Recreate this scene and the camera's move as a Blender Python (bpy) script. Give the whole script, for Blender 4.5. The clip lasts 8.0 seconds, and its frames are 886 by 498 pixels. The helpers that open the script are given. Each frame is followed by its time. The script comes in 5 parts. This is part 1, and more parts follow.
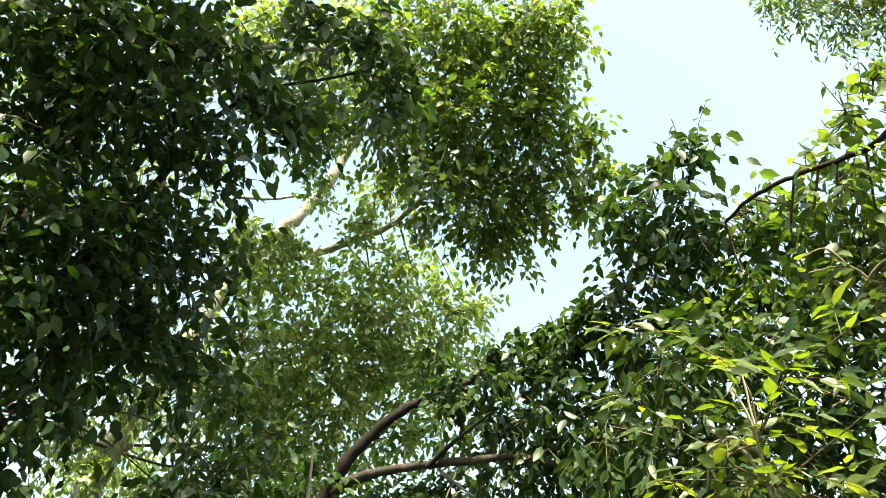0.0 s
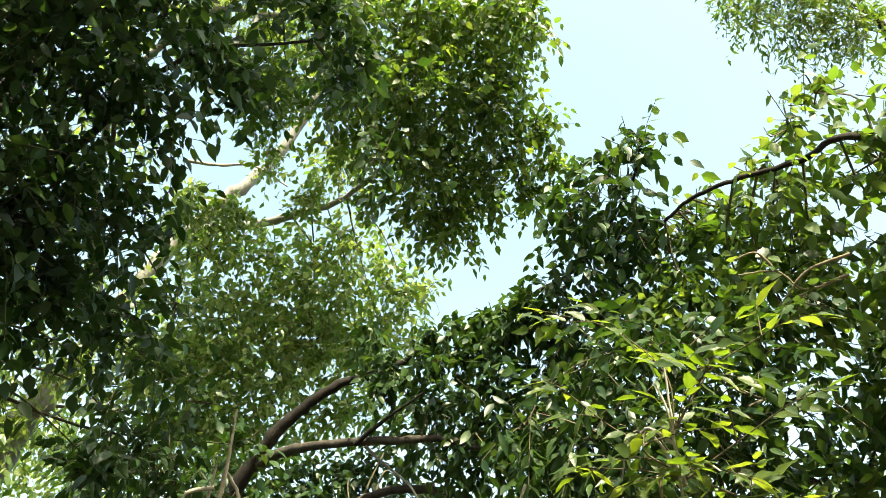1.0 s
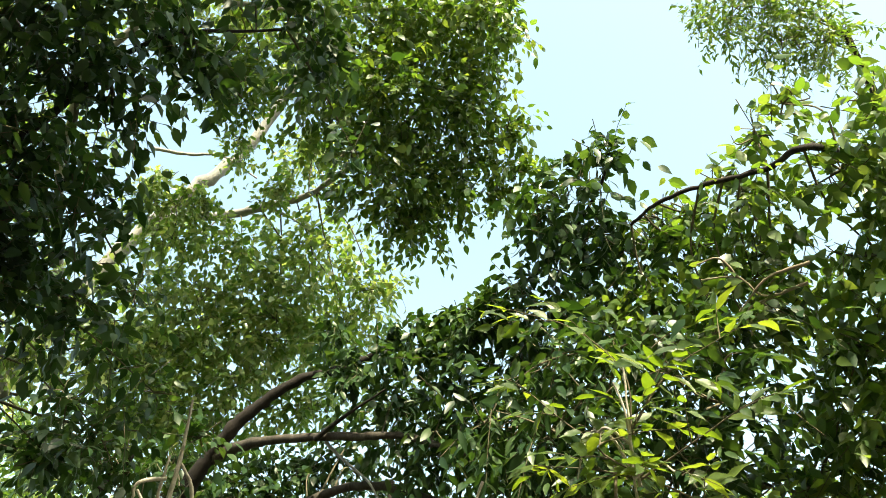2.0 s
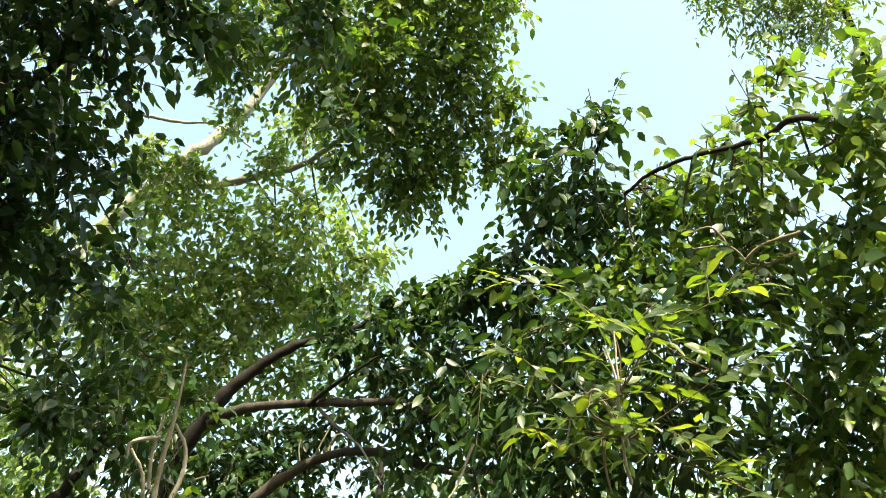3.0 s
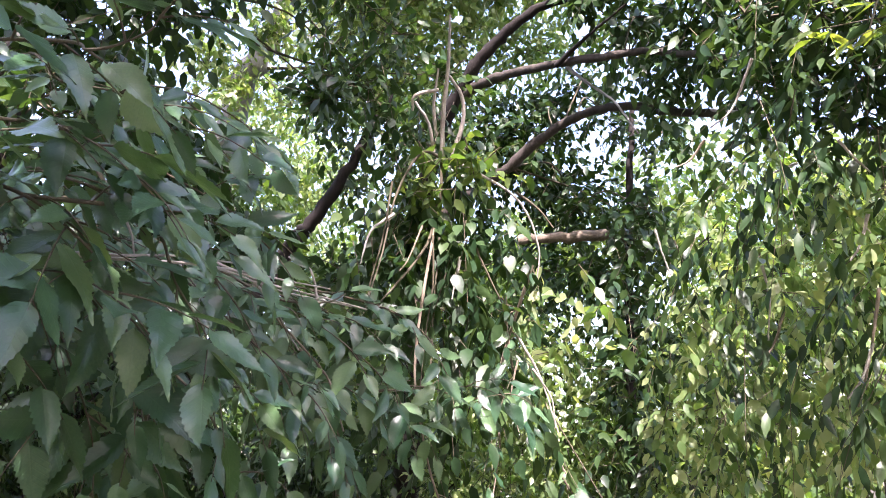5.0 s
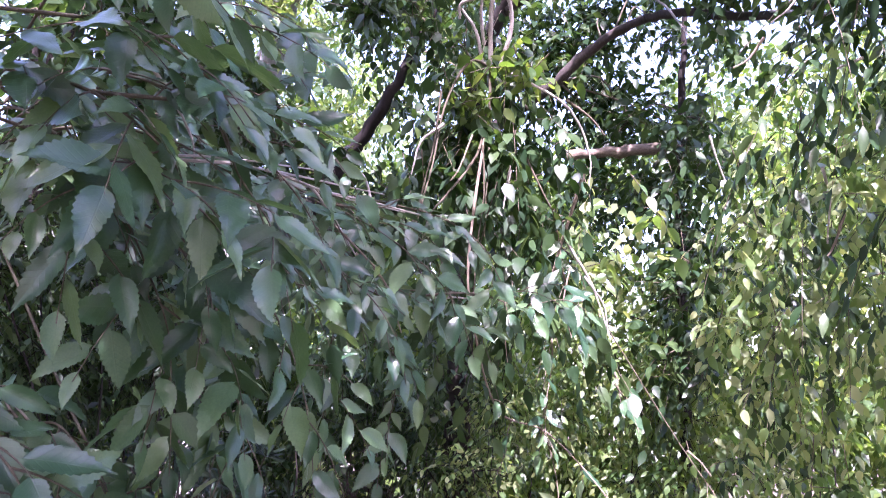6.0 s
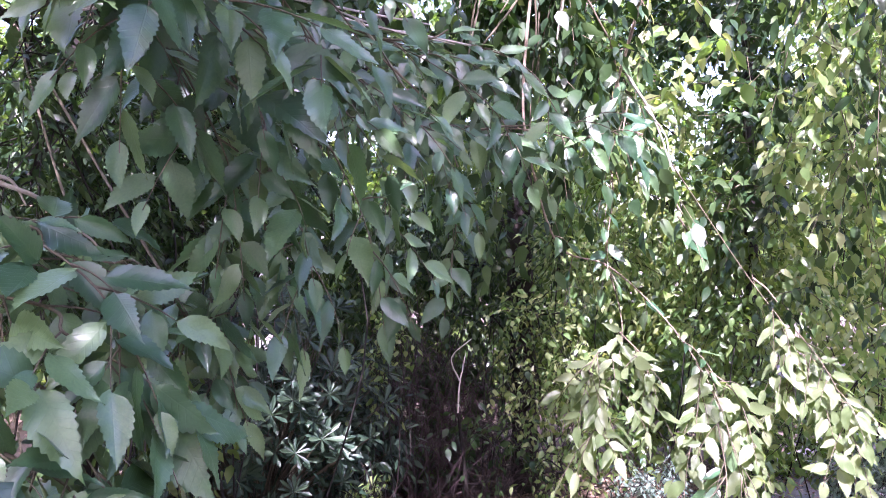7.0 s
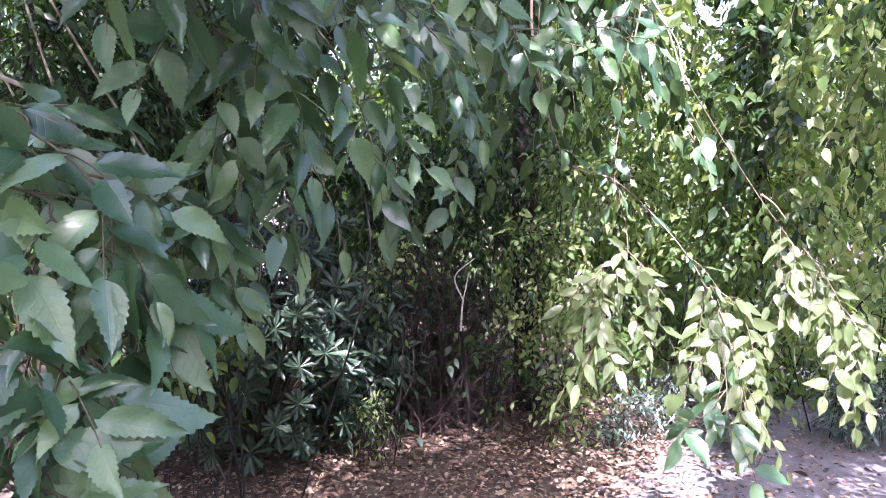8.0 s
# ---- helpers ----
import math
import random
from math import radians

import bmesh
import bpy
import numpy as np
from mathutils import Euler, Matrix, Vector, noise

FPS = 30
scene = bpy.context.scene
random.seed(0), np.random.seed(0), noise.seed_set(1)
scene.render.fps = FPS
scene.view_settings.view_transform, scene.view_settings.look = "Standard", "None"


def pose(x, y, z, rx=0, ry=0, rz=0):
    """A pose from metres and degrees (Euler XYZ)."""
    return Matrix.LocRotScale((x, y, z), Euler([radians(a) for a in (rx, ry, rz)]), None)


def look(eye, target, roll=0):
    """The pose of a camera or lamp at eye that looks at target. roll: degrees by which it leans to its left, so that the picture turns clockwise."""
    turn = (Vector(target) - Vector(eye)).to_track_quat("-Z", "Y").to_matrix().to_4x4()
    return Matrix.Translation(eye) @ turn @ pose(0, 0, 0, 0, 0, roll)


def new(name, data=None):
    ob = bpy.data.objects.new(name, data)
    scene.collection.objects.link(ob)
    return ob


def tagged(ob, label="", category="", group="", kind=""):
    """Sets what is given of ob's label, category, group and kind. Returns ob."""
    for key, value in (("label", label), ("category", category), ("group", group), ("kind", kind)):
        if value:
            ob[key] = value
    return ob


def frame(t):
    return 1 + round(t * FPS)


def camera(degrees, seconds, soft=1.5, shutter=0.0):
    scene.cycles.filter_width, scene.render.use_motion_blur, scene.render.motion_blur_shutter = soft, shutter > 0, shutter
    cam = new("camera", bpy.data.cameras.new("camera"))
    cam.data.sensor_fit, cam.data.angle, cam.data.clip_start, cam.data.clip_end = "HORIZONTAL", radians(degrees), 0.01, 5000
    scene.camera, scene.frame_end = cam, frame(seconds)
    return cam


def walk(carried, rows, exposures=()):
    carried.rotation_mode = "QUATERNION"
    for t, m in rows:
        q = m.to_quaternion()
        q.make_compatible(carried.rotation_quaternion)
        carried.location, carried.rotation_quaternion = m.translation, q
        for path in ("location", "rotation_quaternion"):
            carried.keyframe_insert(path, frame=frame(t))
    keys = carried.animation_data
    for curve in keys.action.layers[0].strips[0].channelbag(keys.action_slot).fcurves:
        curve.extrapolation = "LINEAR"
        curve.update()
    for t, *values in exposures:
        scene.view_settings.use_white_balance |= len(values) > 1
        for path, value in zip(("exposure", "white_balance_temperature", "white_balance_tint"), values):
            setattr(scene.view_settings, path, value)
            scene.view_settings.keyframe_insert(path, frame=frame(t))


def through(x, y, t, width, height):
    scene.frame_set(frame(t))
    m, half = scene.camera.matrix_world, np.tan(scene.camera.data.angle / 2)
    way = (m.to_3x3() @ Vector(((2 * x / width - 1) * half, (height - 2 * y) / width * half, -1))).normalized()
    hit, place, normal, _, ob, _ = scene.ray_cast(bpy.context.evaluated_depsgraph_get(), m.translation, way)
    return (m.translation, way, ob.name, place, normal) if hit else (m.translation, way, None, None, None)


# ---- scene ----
cam = camera(60.6, 8.0, soft=0.36, shutter=0.12)
METRES, EYE, TILT, LEAN, TURN = 0.65, 1.95, 43.0, 0.0, 0.0
ROWS = [
    (0.0, 0.0, 0.0, 0.0, 0.0, 0.0, -0.0),
    (0.5, 0.0368, 0.0177, -0.0252, -2.07, -0.95, -2.54),
    (1.0, 0.0679, 0.0241, -0.0357, -3.69, -1.01, -4.29),
    (1.5, 0.0927, 0.0369, -0.0546, -5.0, -0.76, -5.5),
    (3.0, 0.1097, 0.022, -0.1228, -6.3, -2.54, -7.01),
    (3.5, 0.0425, -0.0068, -0.208, -0.71, -9.92, -2.77),
    (4.0, -0.0321, -0.0551, -0.2939, 3.83, -16.63, 0.37),
    (4.5, -0.0939, -0.1028, -0.3869, 6.21, -22.69, 2.19),
    (6.0, -0.1674, -0.212, -0.5393, 10.32, -30.56, 5.38),
    (6.5, -0.1614, -0.2558, -0.6069, 10.98, -37.25, 9.43),
    (7.0, -0.1667, -0.2743, -0.658, 11.99, -40.48, 10.59),
    (7.5, -0.171, -0.2814, -0.7039, 12.57, -43.38, 10.92),
    (8.0, -0.1758, -0.2901, -0.7552, 12.59, -45.82, 10.47),
]
walk(cam, [(t, pose(0, 0, EYE, TILT, LEAN, TURN) @ pose(METRES * x, METRES * y, METRES * z, 90 + pitch, roll, yaw)) for t, x, y, z, yaw, pitch, roll in ROWS],
     exposures=[(0.0, 2.05, 7700, -2), (1.5, 1.92, 7700, -5), (3.0, 1.92, 7700, -5), (4.5, 2.4, 6550, 16), (6.0, 2.92, 5500, 56), (7.0, 3.1, 5500, 54), (8.0, 3.12, 5550, 43)])

# ---- world and sun ----
SUN = Vector((0.10, -0.62, 0.78)).normalized()
world = bpy.data.worlds.new("sky")
scene.world = world
world.use_nodes = True
sky = world.node_tree.nodes.new("ShaderNodeTexSky")
sky.sky_type, sky.sun_disc = "NISHITA", False
sky.sun_elevation = math.asin(SUN.z)
sky.sun_rotation = math.atan2(SUN.x, SUN.y)
sky.air_density, sky.dust_density, sky.ozone_density = 1.5, 4.0, 0.6
back = world.node_tree.nodes["Background"]
back.inputs["Strength"].default_value = 0.15
world.node_tree.links.new(sky.outputs[0], back.inputs["Color"])
sun = new("sun", bpy.data.lights.new("sun", "SUN"))
sun.data.energy, sun.data.angle, sun.data.color = 4.6, radians(0.5), (1.0, 0.93, 0.82)
sun.matrix_world = look(SUN * 30, (0, 0, 0))


# ---- materials ----
def material(name):
    m = bpy.data.materials.new(name)
    m.use_nodes = True
    nt = m.node_tree
    nt.nodes.clear()
    return m, nt, nt.nodes.new("ShaderNodeOutputMaterial")


def node(nt, kind, **inputs):
    n = nt.nodes.new(kind)
    for key, value in inputs.items():
        n.inputs[key.replace("_", " ")].default_value = value
    return n


def ramp(nt, fac, stops):
    n = nt.nodes.new("ShaderNodeValToRGB")
    while len(n.color_ramp.elements) < len(stops):
        n.color_ramp.elements.new(0.5)
    for e, (at, c) in zip(n.color_ramp.elements, stops):
        e.position, e.color = at, (*c, 1)
    nt.links.new(fac, n.inputs[0])
    return n.outputs[0]


def leaf_material(name, colours, through_colours, single=False, rough=0.42, veins=False, through=0.5, gloss=0.5):
    """A leaf: a glossy cuticle over green tissue that lets light through. Each leaf has its own shade."""
    m, nt, out = material(name)
    if single:
        rnd = nt.nodes.new("ShaderNodeObjectInfo").outputs["Random"]
    else:
        rnd = nt.nodes.new("ShaderNodeNewGeometry").outputs["Random Per Island"]
    co = nt.nodes.new("ShaderNodeTexCoord").outputs["Object"]
    blot = node(nt, "ShaderNodeTexNoise", Scale=26.0 if single else 1.3, Detail=4.0)
    nt.links.new(co, blot.inputs["Vector"])
    mix = nt.nodes.new("ShaderNodeMath")
    mix.operation = "MULTIPLY_ADD"
    mix.inputs[1].default_value, mix.inputs[2].default_value = (0.4, -0.1) if single else (0.5, -0.25)
    nt.links.new(blot.outputs["Fac"], mix.inputs[0])
    add = nt.nodes.new("ShaderNodeMath")
    add.operation, add.use_clamp = "ADD", True
    nt.links.new(mix.outputs[0], add.inputs[0])
    scale = nt.nodes.new("ShaderNodeMath")
    scale.operation = "MULTIPLY"
    scale.inputs[1].default_value = 0.85 if single else 1.0
    nt.links.new(rnd, scale.inputs[0])
    nt.links.new(scale.outputs[0], add.inputs[1])
    at = [i / (len(colours) - 1) for i in range(len(colours))]
    base = ramp(nt, add.outputs[0], list(zip(at, colours)))
    inner = ramp(nt, add.outputs[0], list(zip(at, through_colours)))
    p = node(nt, "ShaderNodeBsdfPrincipled", Roughness=rough)
    p.inputs["Specular IOR Level"].default_value = gloss
    nt.links.new(base, p.inputs["Base Color"])
    if veins:
        # side veins run out from the midrib at an angle, along the leaf's own axes
        sep = nt.nodes.new("ShaderNodeSeparateXYZ")
        nt.links.new(co, sep.inputs[0])
        ab = nt.nodes.new("ShaderNodeMath")
        ab.operation = "ABSOLUTE"
        nt.links.new(sep.outputs["X"], ab.inputs[0])
        slant = nt.nodes.new("ShaderNodeMath")
        slant.operation = "MULTIPLY_ADD"
        slant.inputs[1].default_value = -0.9
        nt.links.new(ab.outputs[0], slant.inputs[0])
        nt.links.new(sep.outputs["Y"], slant.inputs[2])
        wave = nt.nodes.new("ShaderNodeMath")
        wave.operation = "PINGPONG"
        wave.inputs[1].default_value = 0.055
        nt.links.new(slant.outputs[0], wave.inputs[0])
        rib = nt.nodes.new("ShaderNodeMapRange")
        rib.inputs["From Min"].default_value, rib.inputs["From Max"].default_value = 0.0, 0.012
        nt.links.new(wave.outputs[0], rib.inputs["Value"])
        mid = nt.nodes.new("ShaderNodeMapRange")
        mid.inputs["From Min"].default_value, mid.inputs["From Max"].default_value = 0.004, 0.014
        nt.links.new(ab.outputs[0], mid.inputs["Value"])
        low = nt.nodes.new("ShaderNodeMath")
        low.operation = "MINIMUM"
        nt.links.new(rib.outputs[0], low.inputs[0])
        nt.links.new(mid.outputs[0], low.inputs[1])
        pale = nt.nodes.new("ShaderNodeMix")
        pale.data_type = "RGBA"
        pale.inputs[6].default_value = (0.115, 0.165, 0.085, 1)
        weight = nt.nodes.new("ShaderNodeMapRange")
        weight.inputs["To Min"].default_value = 0.9
        nt.links.new(low.outputs[0], weight.inputs["Value"])
        nt.links.new(weight.outputs[0], pale.inputs[0])
        nt.links.new(base, pale.inputs[7])
        nt.links.new(pale.outputs[2], p.inputs["Base Color"])
        bump = node(nt, "ShaderNodeBump", Strength=0.14, Distance=0.005)
        nt.links.new(low.outputs[0], bump.inputs["Height"])
        nt.links.new(bump.outputs[0], p.inputs["Normal"])
    tr = nt.nodes.new("ShaderNodeBsdfTranslucent")
    nt.links.new(inner, tr.inputs["Color"])
    both = node(nt, "ShaderNodeMixShader", Fac=through)
    nt.links.new(p.outputs[0], both.inputs[1])
    nt.links.new(tr.outputs[0], both.inputs[2])
    nt.links.new(both.outputs[0], out.inputs["Surface"])
    return m


def rough_material(name, stops, scale, stretch=(1, 1, 1), bump=0.5, rough=0.9, fine=9.0, distance=0.01, islands=False):
    """A dry, rough surface: broad stains and a fine grain, with relief."""
    m, nt, out = material(name)
    co = nt.nodes.new("ShaderNodeTexCoord").outputs["Object"]
    mp = nt.nodes.new("ShaderNodeMapping")
    mp.inputs["Scale"].default_value = stretch
    nt.links.new(co, mp.inputs["Vector"])
    a = node(nt, "ShaderNodeTexNoise", Scale=scale, Detail=6.0, Roughness=0.65)
    b = node(nt, "ShaderNodeTexNoise", Scale=scale * fine, Detail=5.0, Roughness=0.7)
    for n in (a, b):
        nt.links.new(mp.outputs[0], n.inputs["Vector"])
    mix = nt.nodes.new("ShaderNodeMix")
    mix.inputs[0].default_value = 0.45
    nt.links.new(a.outputs["Fac"], mix.inputs[2])
    nt.links.new(b.outputs["Fac"], mix.inputs[3])
    fac = mix.outputs[0]
    if islands:
        rnd = nt.nodes.new("ShaderNodeNewGeometry").outputs["Random Per Island"]
        mix2 = nt.nodes.new("ShaderNodeMix")
        mix2.inputs[0].default_value = 0.75
        nt.links.new(fac, mix2.inputs[2])
        nt.links.new(rnd, mix2.inputs[3])
        fac = mix2.outputs[0]
    p = node(nt, "ShaderNodeBsdfPrincipled", Roughness=rough)
    p.inputs["Specular IOR Level"].default_value = 0.25
    nt.links.new(ramp(nt, fac, stops), p.inputs["Base Color"])
    bm = node(nt, "ShaderNodeBump", Strength=bump, Distance=distance)
    nt.links.new(mix.outputs[0], bm.inputs["Height"])
    nt.links.new(bm.outputs[0], p.inputs["Normal"])
    nt.links.new(p.outputs[0], out.inputs["Surface"])
    return m


# LEAF_DARK: the leaf green darkened, so shade is put into its colour.
LEAF_DARK = leaf_material("leaf_shade_tint", [(0.010, 0.026, 0.010), (0.020, 0.046, 0.016), (0.044, 0.078, 0.024)],
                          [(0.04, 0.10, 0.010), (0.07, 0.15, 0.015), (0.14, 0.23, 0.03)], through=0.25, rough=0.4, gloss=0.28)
LEAF_MID = leaf_material("leaf_green", [(0.028, 0.058, 0.018), (0.046, 0.086, 0.024), (0.085, 0.125, 0.032)],
                         [(0.09, 0.18, 0.015), (0.15, 0.26, 0.022), (0.28, 0.36, 0.04)], through=0.42, rough=0.36)
# LEAF_LIGHT: the leaf green lightened and yellowed, so sunlight is put into its colour.
LEAF_LIGHT = leaf_material("leaf_sun_tint", [(0.050, 0.098, 0.030), (0.110, 0.165, 0.055), (0.23, 0.265, 0.125)],
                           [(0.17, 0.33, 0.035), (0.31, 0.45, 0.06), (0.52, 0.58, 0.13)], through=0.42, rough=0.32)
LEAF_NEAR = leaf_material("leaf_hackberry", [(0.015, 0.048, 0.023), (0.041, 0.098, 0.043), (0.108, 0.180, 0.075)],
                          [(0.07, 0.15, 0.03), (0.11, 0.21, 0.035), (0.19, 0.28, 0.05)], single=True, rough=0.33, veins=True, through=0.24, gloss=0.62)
# Lightened copy of the hackberry leaf: full sunlight is put into its colour.
LEAF_SUN = leaf_material("leaf_hackberry_sun_tint", [(0.070, 0.105, 0.040), (0.10, 0.14, 0.060), (0.16, 0.19, 0.10)],
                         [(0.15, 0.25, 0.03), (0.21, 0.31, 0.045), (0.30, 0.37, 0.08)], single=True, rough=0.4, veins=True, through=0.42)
LEAF_WARM = leaf_material("leaf_warm_hackberry", [(0.022, 0.044, 0.012), (0.042, 0.074, 0.018), (0.085, 0.125, 0.028)],
                          [(0.13, 0.21, 0.012), (0.19, 0.28, 0.018), (0.30, 0.36, 0.03)], single=True, rough=0.42, veins=True, through=0.45)
LEAF_WHORL = leaf_material("leaf_leathery", [(0.014, 0.032, 0.020), (0.025, 0.050, 0.029), (0.046, 0.078, 0.043)],
                           [(0.03, 0.07, 0.015), (0.05, 0.10, 0.02), (0.08, 0.14, 0.02)], rough=0.44, through=0.15, gloss=0.35)
LEAF_SILVER = leaf_material("leaf_grey_green", [(0.06, 0.10, 0.08), (0.09, 0.14, 0.11), (0.13, 0.18, 0.14)],
                            [(0.06, 0.14, 0.06), (0.10, 0.20, 0.08), (0.14, 0.24, 0.10)], through=0.3)
# Bark darkened: the shade that falls on the limbs is put into its colour.
BARK_DARK = rough_material("bark_shade_dark", [(0.3, (0.006, 0.005, 0.004)), (0.55, (0.018, 0.014, 0.012)), (0.75, (0.055, 0.046, 0.038))], 7, (1, 1, 0.35), 0.9)
BARK_BROWN = rough_material("bark_brown", [(0.3, (0.018, 0.015, 0.012)), (0.55, (0.060, 0.050, 0.042)), (0.75, (0.150, 0.128, 0.106))], 8, (1, 1, 0.4), 0.9)
BARK_PALE = rough_material("bark_pale", [(0.3, (0.11, 0.105, 0.10)), (0.55, (0.27, 0.26, 0.25)), (0.75, (0.42, 0.41, 0.39))], 5, (1, 1, 0.4), 0.7)
BARK_TAN = rough_material("bark_tan", [(0.32, (0.035, 0.026, 0.018)), (0.5, (0.13, 0.105, 0.075)), (0.72, (0.25, 0.21, 0.16))], 11, (0.5, 1, 1), 0.9)
TWIG = rough_material("twig_bark", [(0.3, (0.045, 0.037, 0.025)), (0.55, (0.10, 0.086, 0.055)), (0.8, (0.20, 0.18, 0.125))], 30, (1, 1, 1), 0.5)
TWIG_TAN = rough_material("tan_twig_bark", [(0.3, (0.12, 0.095, 0.065)), (0.55, (0.22, 0.18, 0.13)), (0.8, (0.34, 0.29, 0.22))], 28, (1, 1, 1), 0.5)
TWIG_PALE = rough_material("dead_twig", [(0.3, (0.20, 0.175, 0.145)), (0.55, (0.36, 0.33, 0.28)), (0.8, (0.5, 0.47, 0.42))], 25, (1, 1, 1), 0.5)
SOIL = rough_material("soil", [(0.3, (0.035, 0.026, 0.02)), (0.5, (0.085, 0.064, 0.048)), (0.72, (0.17, 0.135, 0.10))], 1.6, (1, 1, 1), 0.8, fine=22.0, distance=0.02)
GRIT = rough_material("pale_dry_earth", [(0.3, (0.075, 0.068, 0.07)), (0.5, (0.135, 0.125, 0.128)), (0.72, (0.22, 0.205, 0.205))], 2.2, (1, 1, 1), 0.7, fine=30.0, distance=0.012)
LITTER = rough_material("dry_leaf", [(0.15, (0.045, 0.028, 0.019)), (0.45, (0.13, 0.082, 0.052)), (0.7, (0.25, 0.17, 0.115)), (0.95, (0.46, 0.37, 0.27))], 14, bump=0.4, rough=0.75, islands=True)
# Reddish brown stems darkened, so the hollow's shade is put into their colour.
TWIG_DARK = rough_material("dry_stem_shade_dark", [(0.3, (0.020, 0.013, 0.013)), (0.55, (0.050, 0.034, 0.032)), (0.8, (0.12, 0.090, 0.080))], 26, (1, 1, 1), 0.5)
STONE = rough_material("field_stone", [(0.3, (0.14, 0.11, 0.085)), (0.6, (0.25, 0.21, 0.17)), (0.8, (0.34, 0.30, 0.25))], 9, bump=0.6)


# ---- helpers for building ----
def mesh_object(name, verts, faces, mat, parent=None, label="", smooth=False):
    """One mesh from vertices and faces (an array of triangles or quads, or a list of mixed faces)."""
    me = bpy.data.meshes.new(name)
    if isinstance(faces, np.ndarray):
        n, k = faces.shape
        me.vertices.add(len(verts))
        me.vertices.foreach_set("co", np.asarray(verts, dtype=np.float32).ravel())
        me.loops.add(n * k)
        me.loops.foreach_set("vertex_index", faces.astype(np.int32).ravel())
        me.polygons.add(n)
        me.polygons.foreach_set("loop_start", np.arange(0, n * k, k, dtype=np.int32))
        me.update(calc_edges=True)
    else:
        me.from_pydata([tuple(v) for v in verts], [], faces)
    if smooth:
        me.polygons.foreach_set("use_smooth", [True] * len(me.polygons))
    me.materials.append(mat)
    ob = new(name, me)
    if parent:
        ob.parent = parent
        ob.matrix_parent_inverse = parent.matrix_basis.inverted()
    if label:
        tagged(ob, label)
    return ob


def curve(points, steps):
    """A smooth line through the points."""
    p = np.array([points[0]] + list(points) + [points[-1]], dtype=float)
    p[0], p[-1] = 2 * p[1] - p[2], 2 * p[-2] - p[-3]
    out = []
    for i in range(1, len(p) - 2):
        for s in range(steps):
            t = s / steps
            a, b, c, d = p[i - 1], p[i], p[i + 1], p[i + 2]
            out.append(0.5 * (2 * b + (c - a) * t + (2 * a - 5 * b + 4 * c - d) * t * t + (3 * b - a - 3 * c + d) * t ** 3))
    out.append(p[-2])
    return np.array(out)


def tube(path, r0, r1, sides=8, wobble=0.0, rng=None, base=0):
    """Vertices and quads of a tapered, slightly uneven round bar along a path."""
    path = np.asarray(path)
    n = len(path)
    tan = np.gradient(path, axis=0)
    tan /= np.linalg.norm(tan, axis=1)[:, None] + 1e-9
    ref = np.array([0.31, 0.95, 0.1]) if abs(tan[:, 2]).mean() > 0.7 else np.array([0.1, 0.15, 1.0])
    u = np.cross(tan, ref)
    u /= np.linalg.norm(u, axis=1)[:, None] + 1e-9
    v = np.cross(tan, u)
    r = r1 + (r0 - r1) * (1 - np.linspace(0, 1, n)) ** 1.5
    ang = np.arange(sides) * 2 * np.pi / sides
    ring = r[:, None] * np.ones((n, sides))
    if wobble and rng is not None:
        ring *= 1 + wobble * rng.uniform(-1, 1, (n, sides))
        ring *= (1 + wobble * rng.uniform(-1, 1, n))[:, None]
    vs = path[:, None, :] + ring[..., None] * (np.cos(ang)[None, :, None] * u[:, None, :] + np.sin(ang)[None, :, None] * v[:, None, :])
    i, j = np.meshgrid(np.arange(n - 1), np.arange(sides), indexing="ij")
    a, b = i * sides + j, i * sides + (j + 1) % sides
    quads = np.stack([a, b, b + sides, a + sides], -1).reshape(-1, 4) + base
    return vs.reshape(-1, 3), quads


def bar(name, points, r0, r1, mat, parent, label="", sides=10, steps=8, wobble=0.09, seed=0):
    rng = np.random.default_rng(seed + 17)
    path = curve(points, steps)
    path[1:-1] += rng.normal(0, 0.12 * (r0 + r1) / 2, path[1:-1].shape)
    v, q = tube(path, r0, r1, sides, wobble, rng)
    return mesh_object(name, v, q, mat, parent, label, smooth=True), path


def bars(name, paths, mat, parent, label="", sides=3):
    """Many thin twigs as one mesh: (path, r0, r1) each."""
    vs, qs, base = [], [], 0
    for path, r0, r1 in paths:
        v, q = tube(path, r0, r1, sides, base=base)
        vs.append(v), qs.append(q)
        base += len(v)
    return mesh_object(name, np.concatenate(vs), np.concatenate(qs), mat, parent, label, smooth=True)


def unit(a):
    return a / (np.linalg.norm(a, axis=-1, keepdims=True) + 1e-9)


# a leaf's outline: along, across, and how far its blade is folded up
SMALL = (np.array([[0, 0, 0], [0.36, 0.26, 0.06], [0.36, -0.26, 0.06], [1, 0, -0.12], [0.42, 0, -0.02]]),
         np.array([[0, 4, 1], [4, 3, 1], [0, 2, 4], [4, 2, 3]]))
OVATE = (np.array([[0, 0, 0], [0.22, 0.21, 0.04], [0.55, 0.22, 0.02], [1, 0, -0.16], [0.22, -0.21, 0.04], [0.55, -0.22, 0.02], [0.22, 0, 0.0], [0.55, 0, -0.03]]),
         np.array([[0, 6, 1], [6, 7, 2], [6, 2, 1], [7, 3, 2], [0, 4, 6], [6, 4, 5], [6, 5, 7], [7, 5, 3]]))
LANCE = (np.array([[0, 0, 0], [0.25, 0.14, 0.03], [0.58, 0.15, 0.02], [1, 0, -0.14], [0.25, -0.14, 0.03], [0.58, -0.15, 0.02], [0.25, 0, 0.0], [0.58, 0, -0.03]]), OVATE[1])
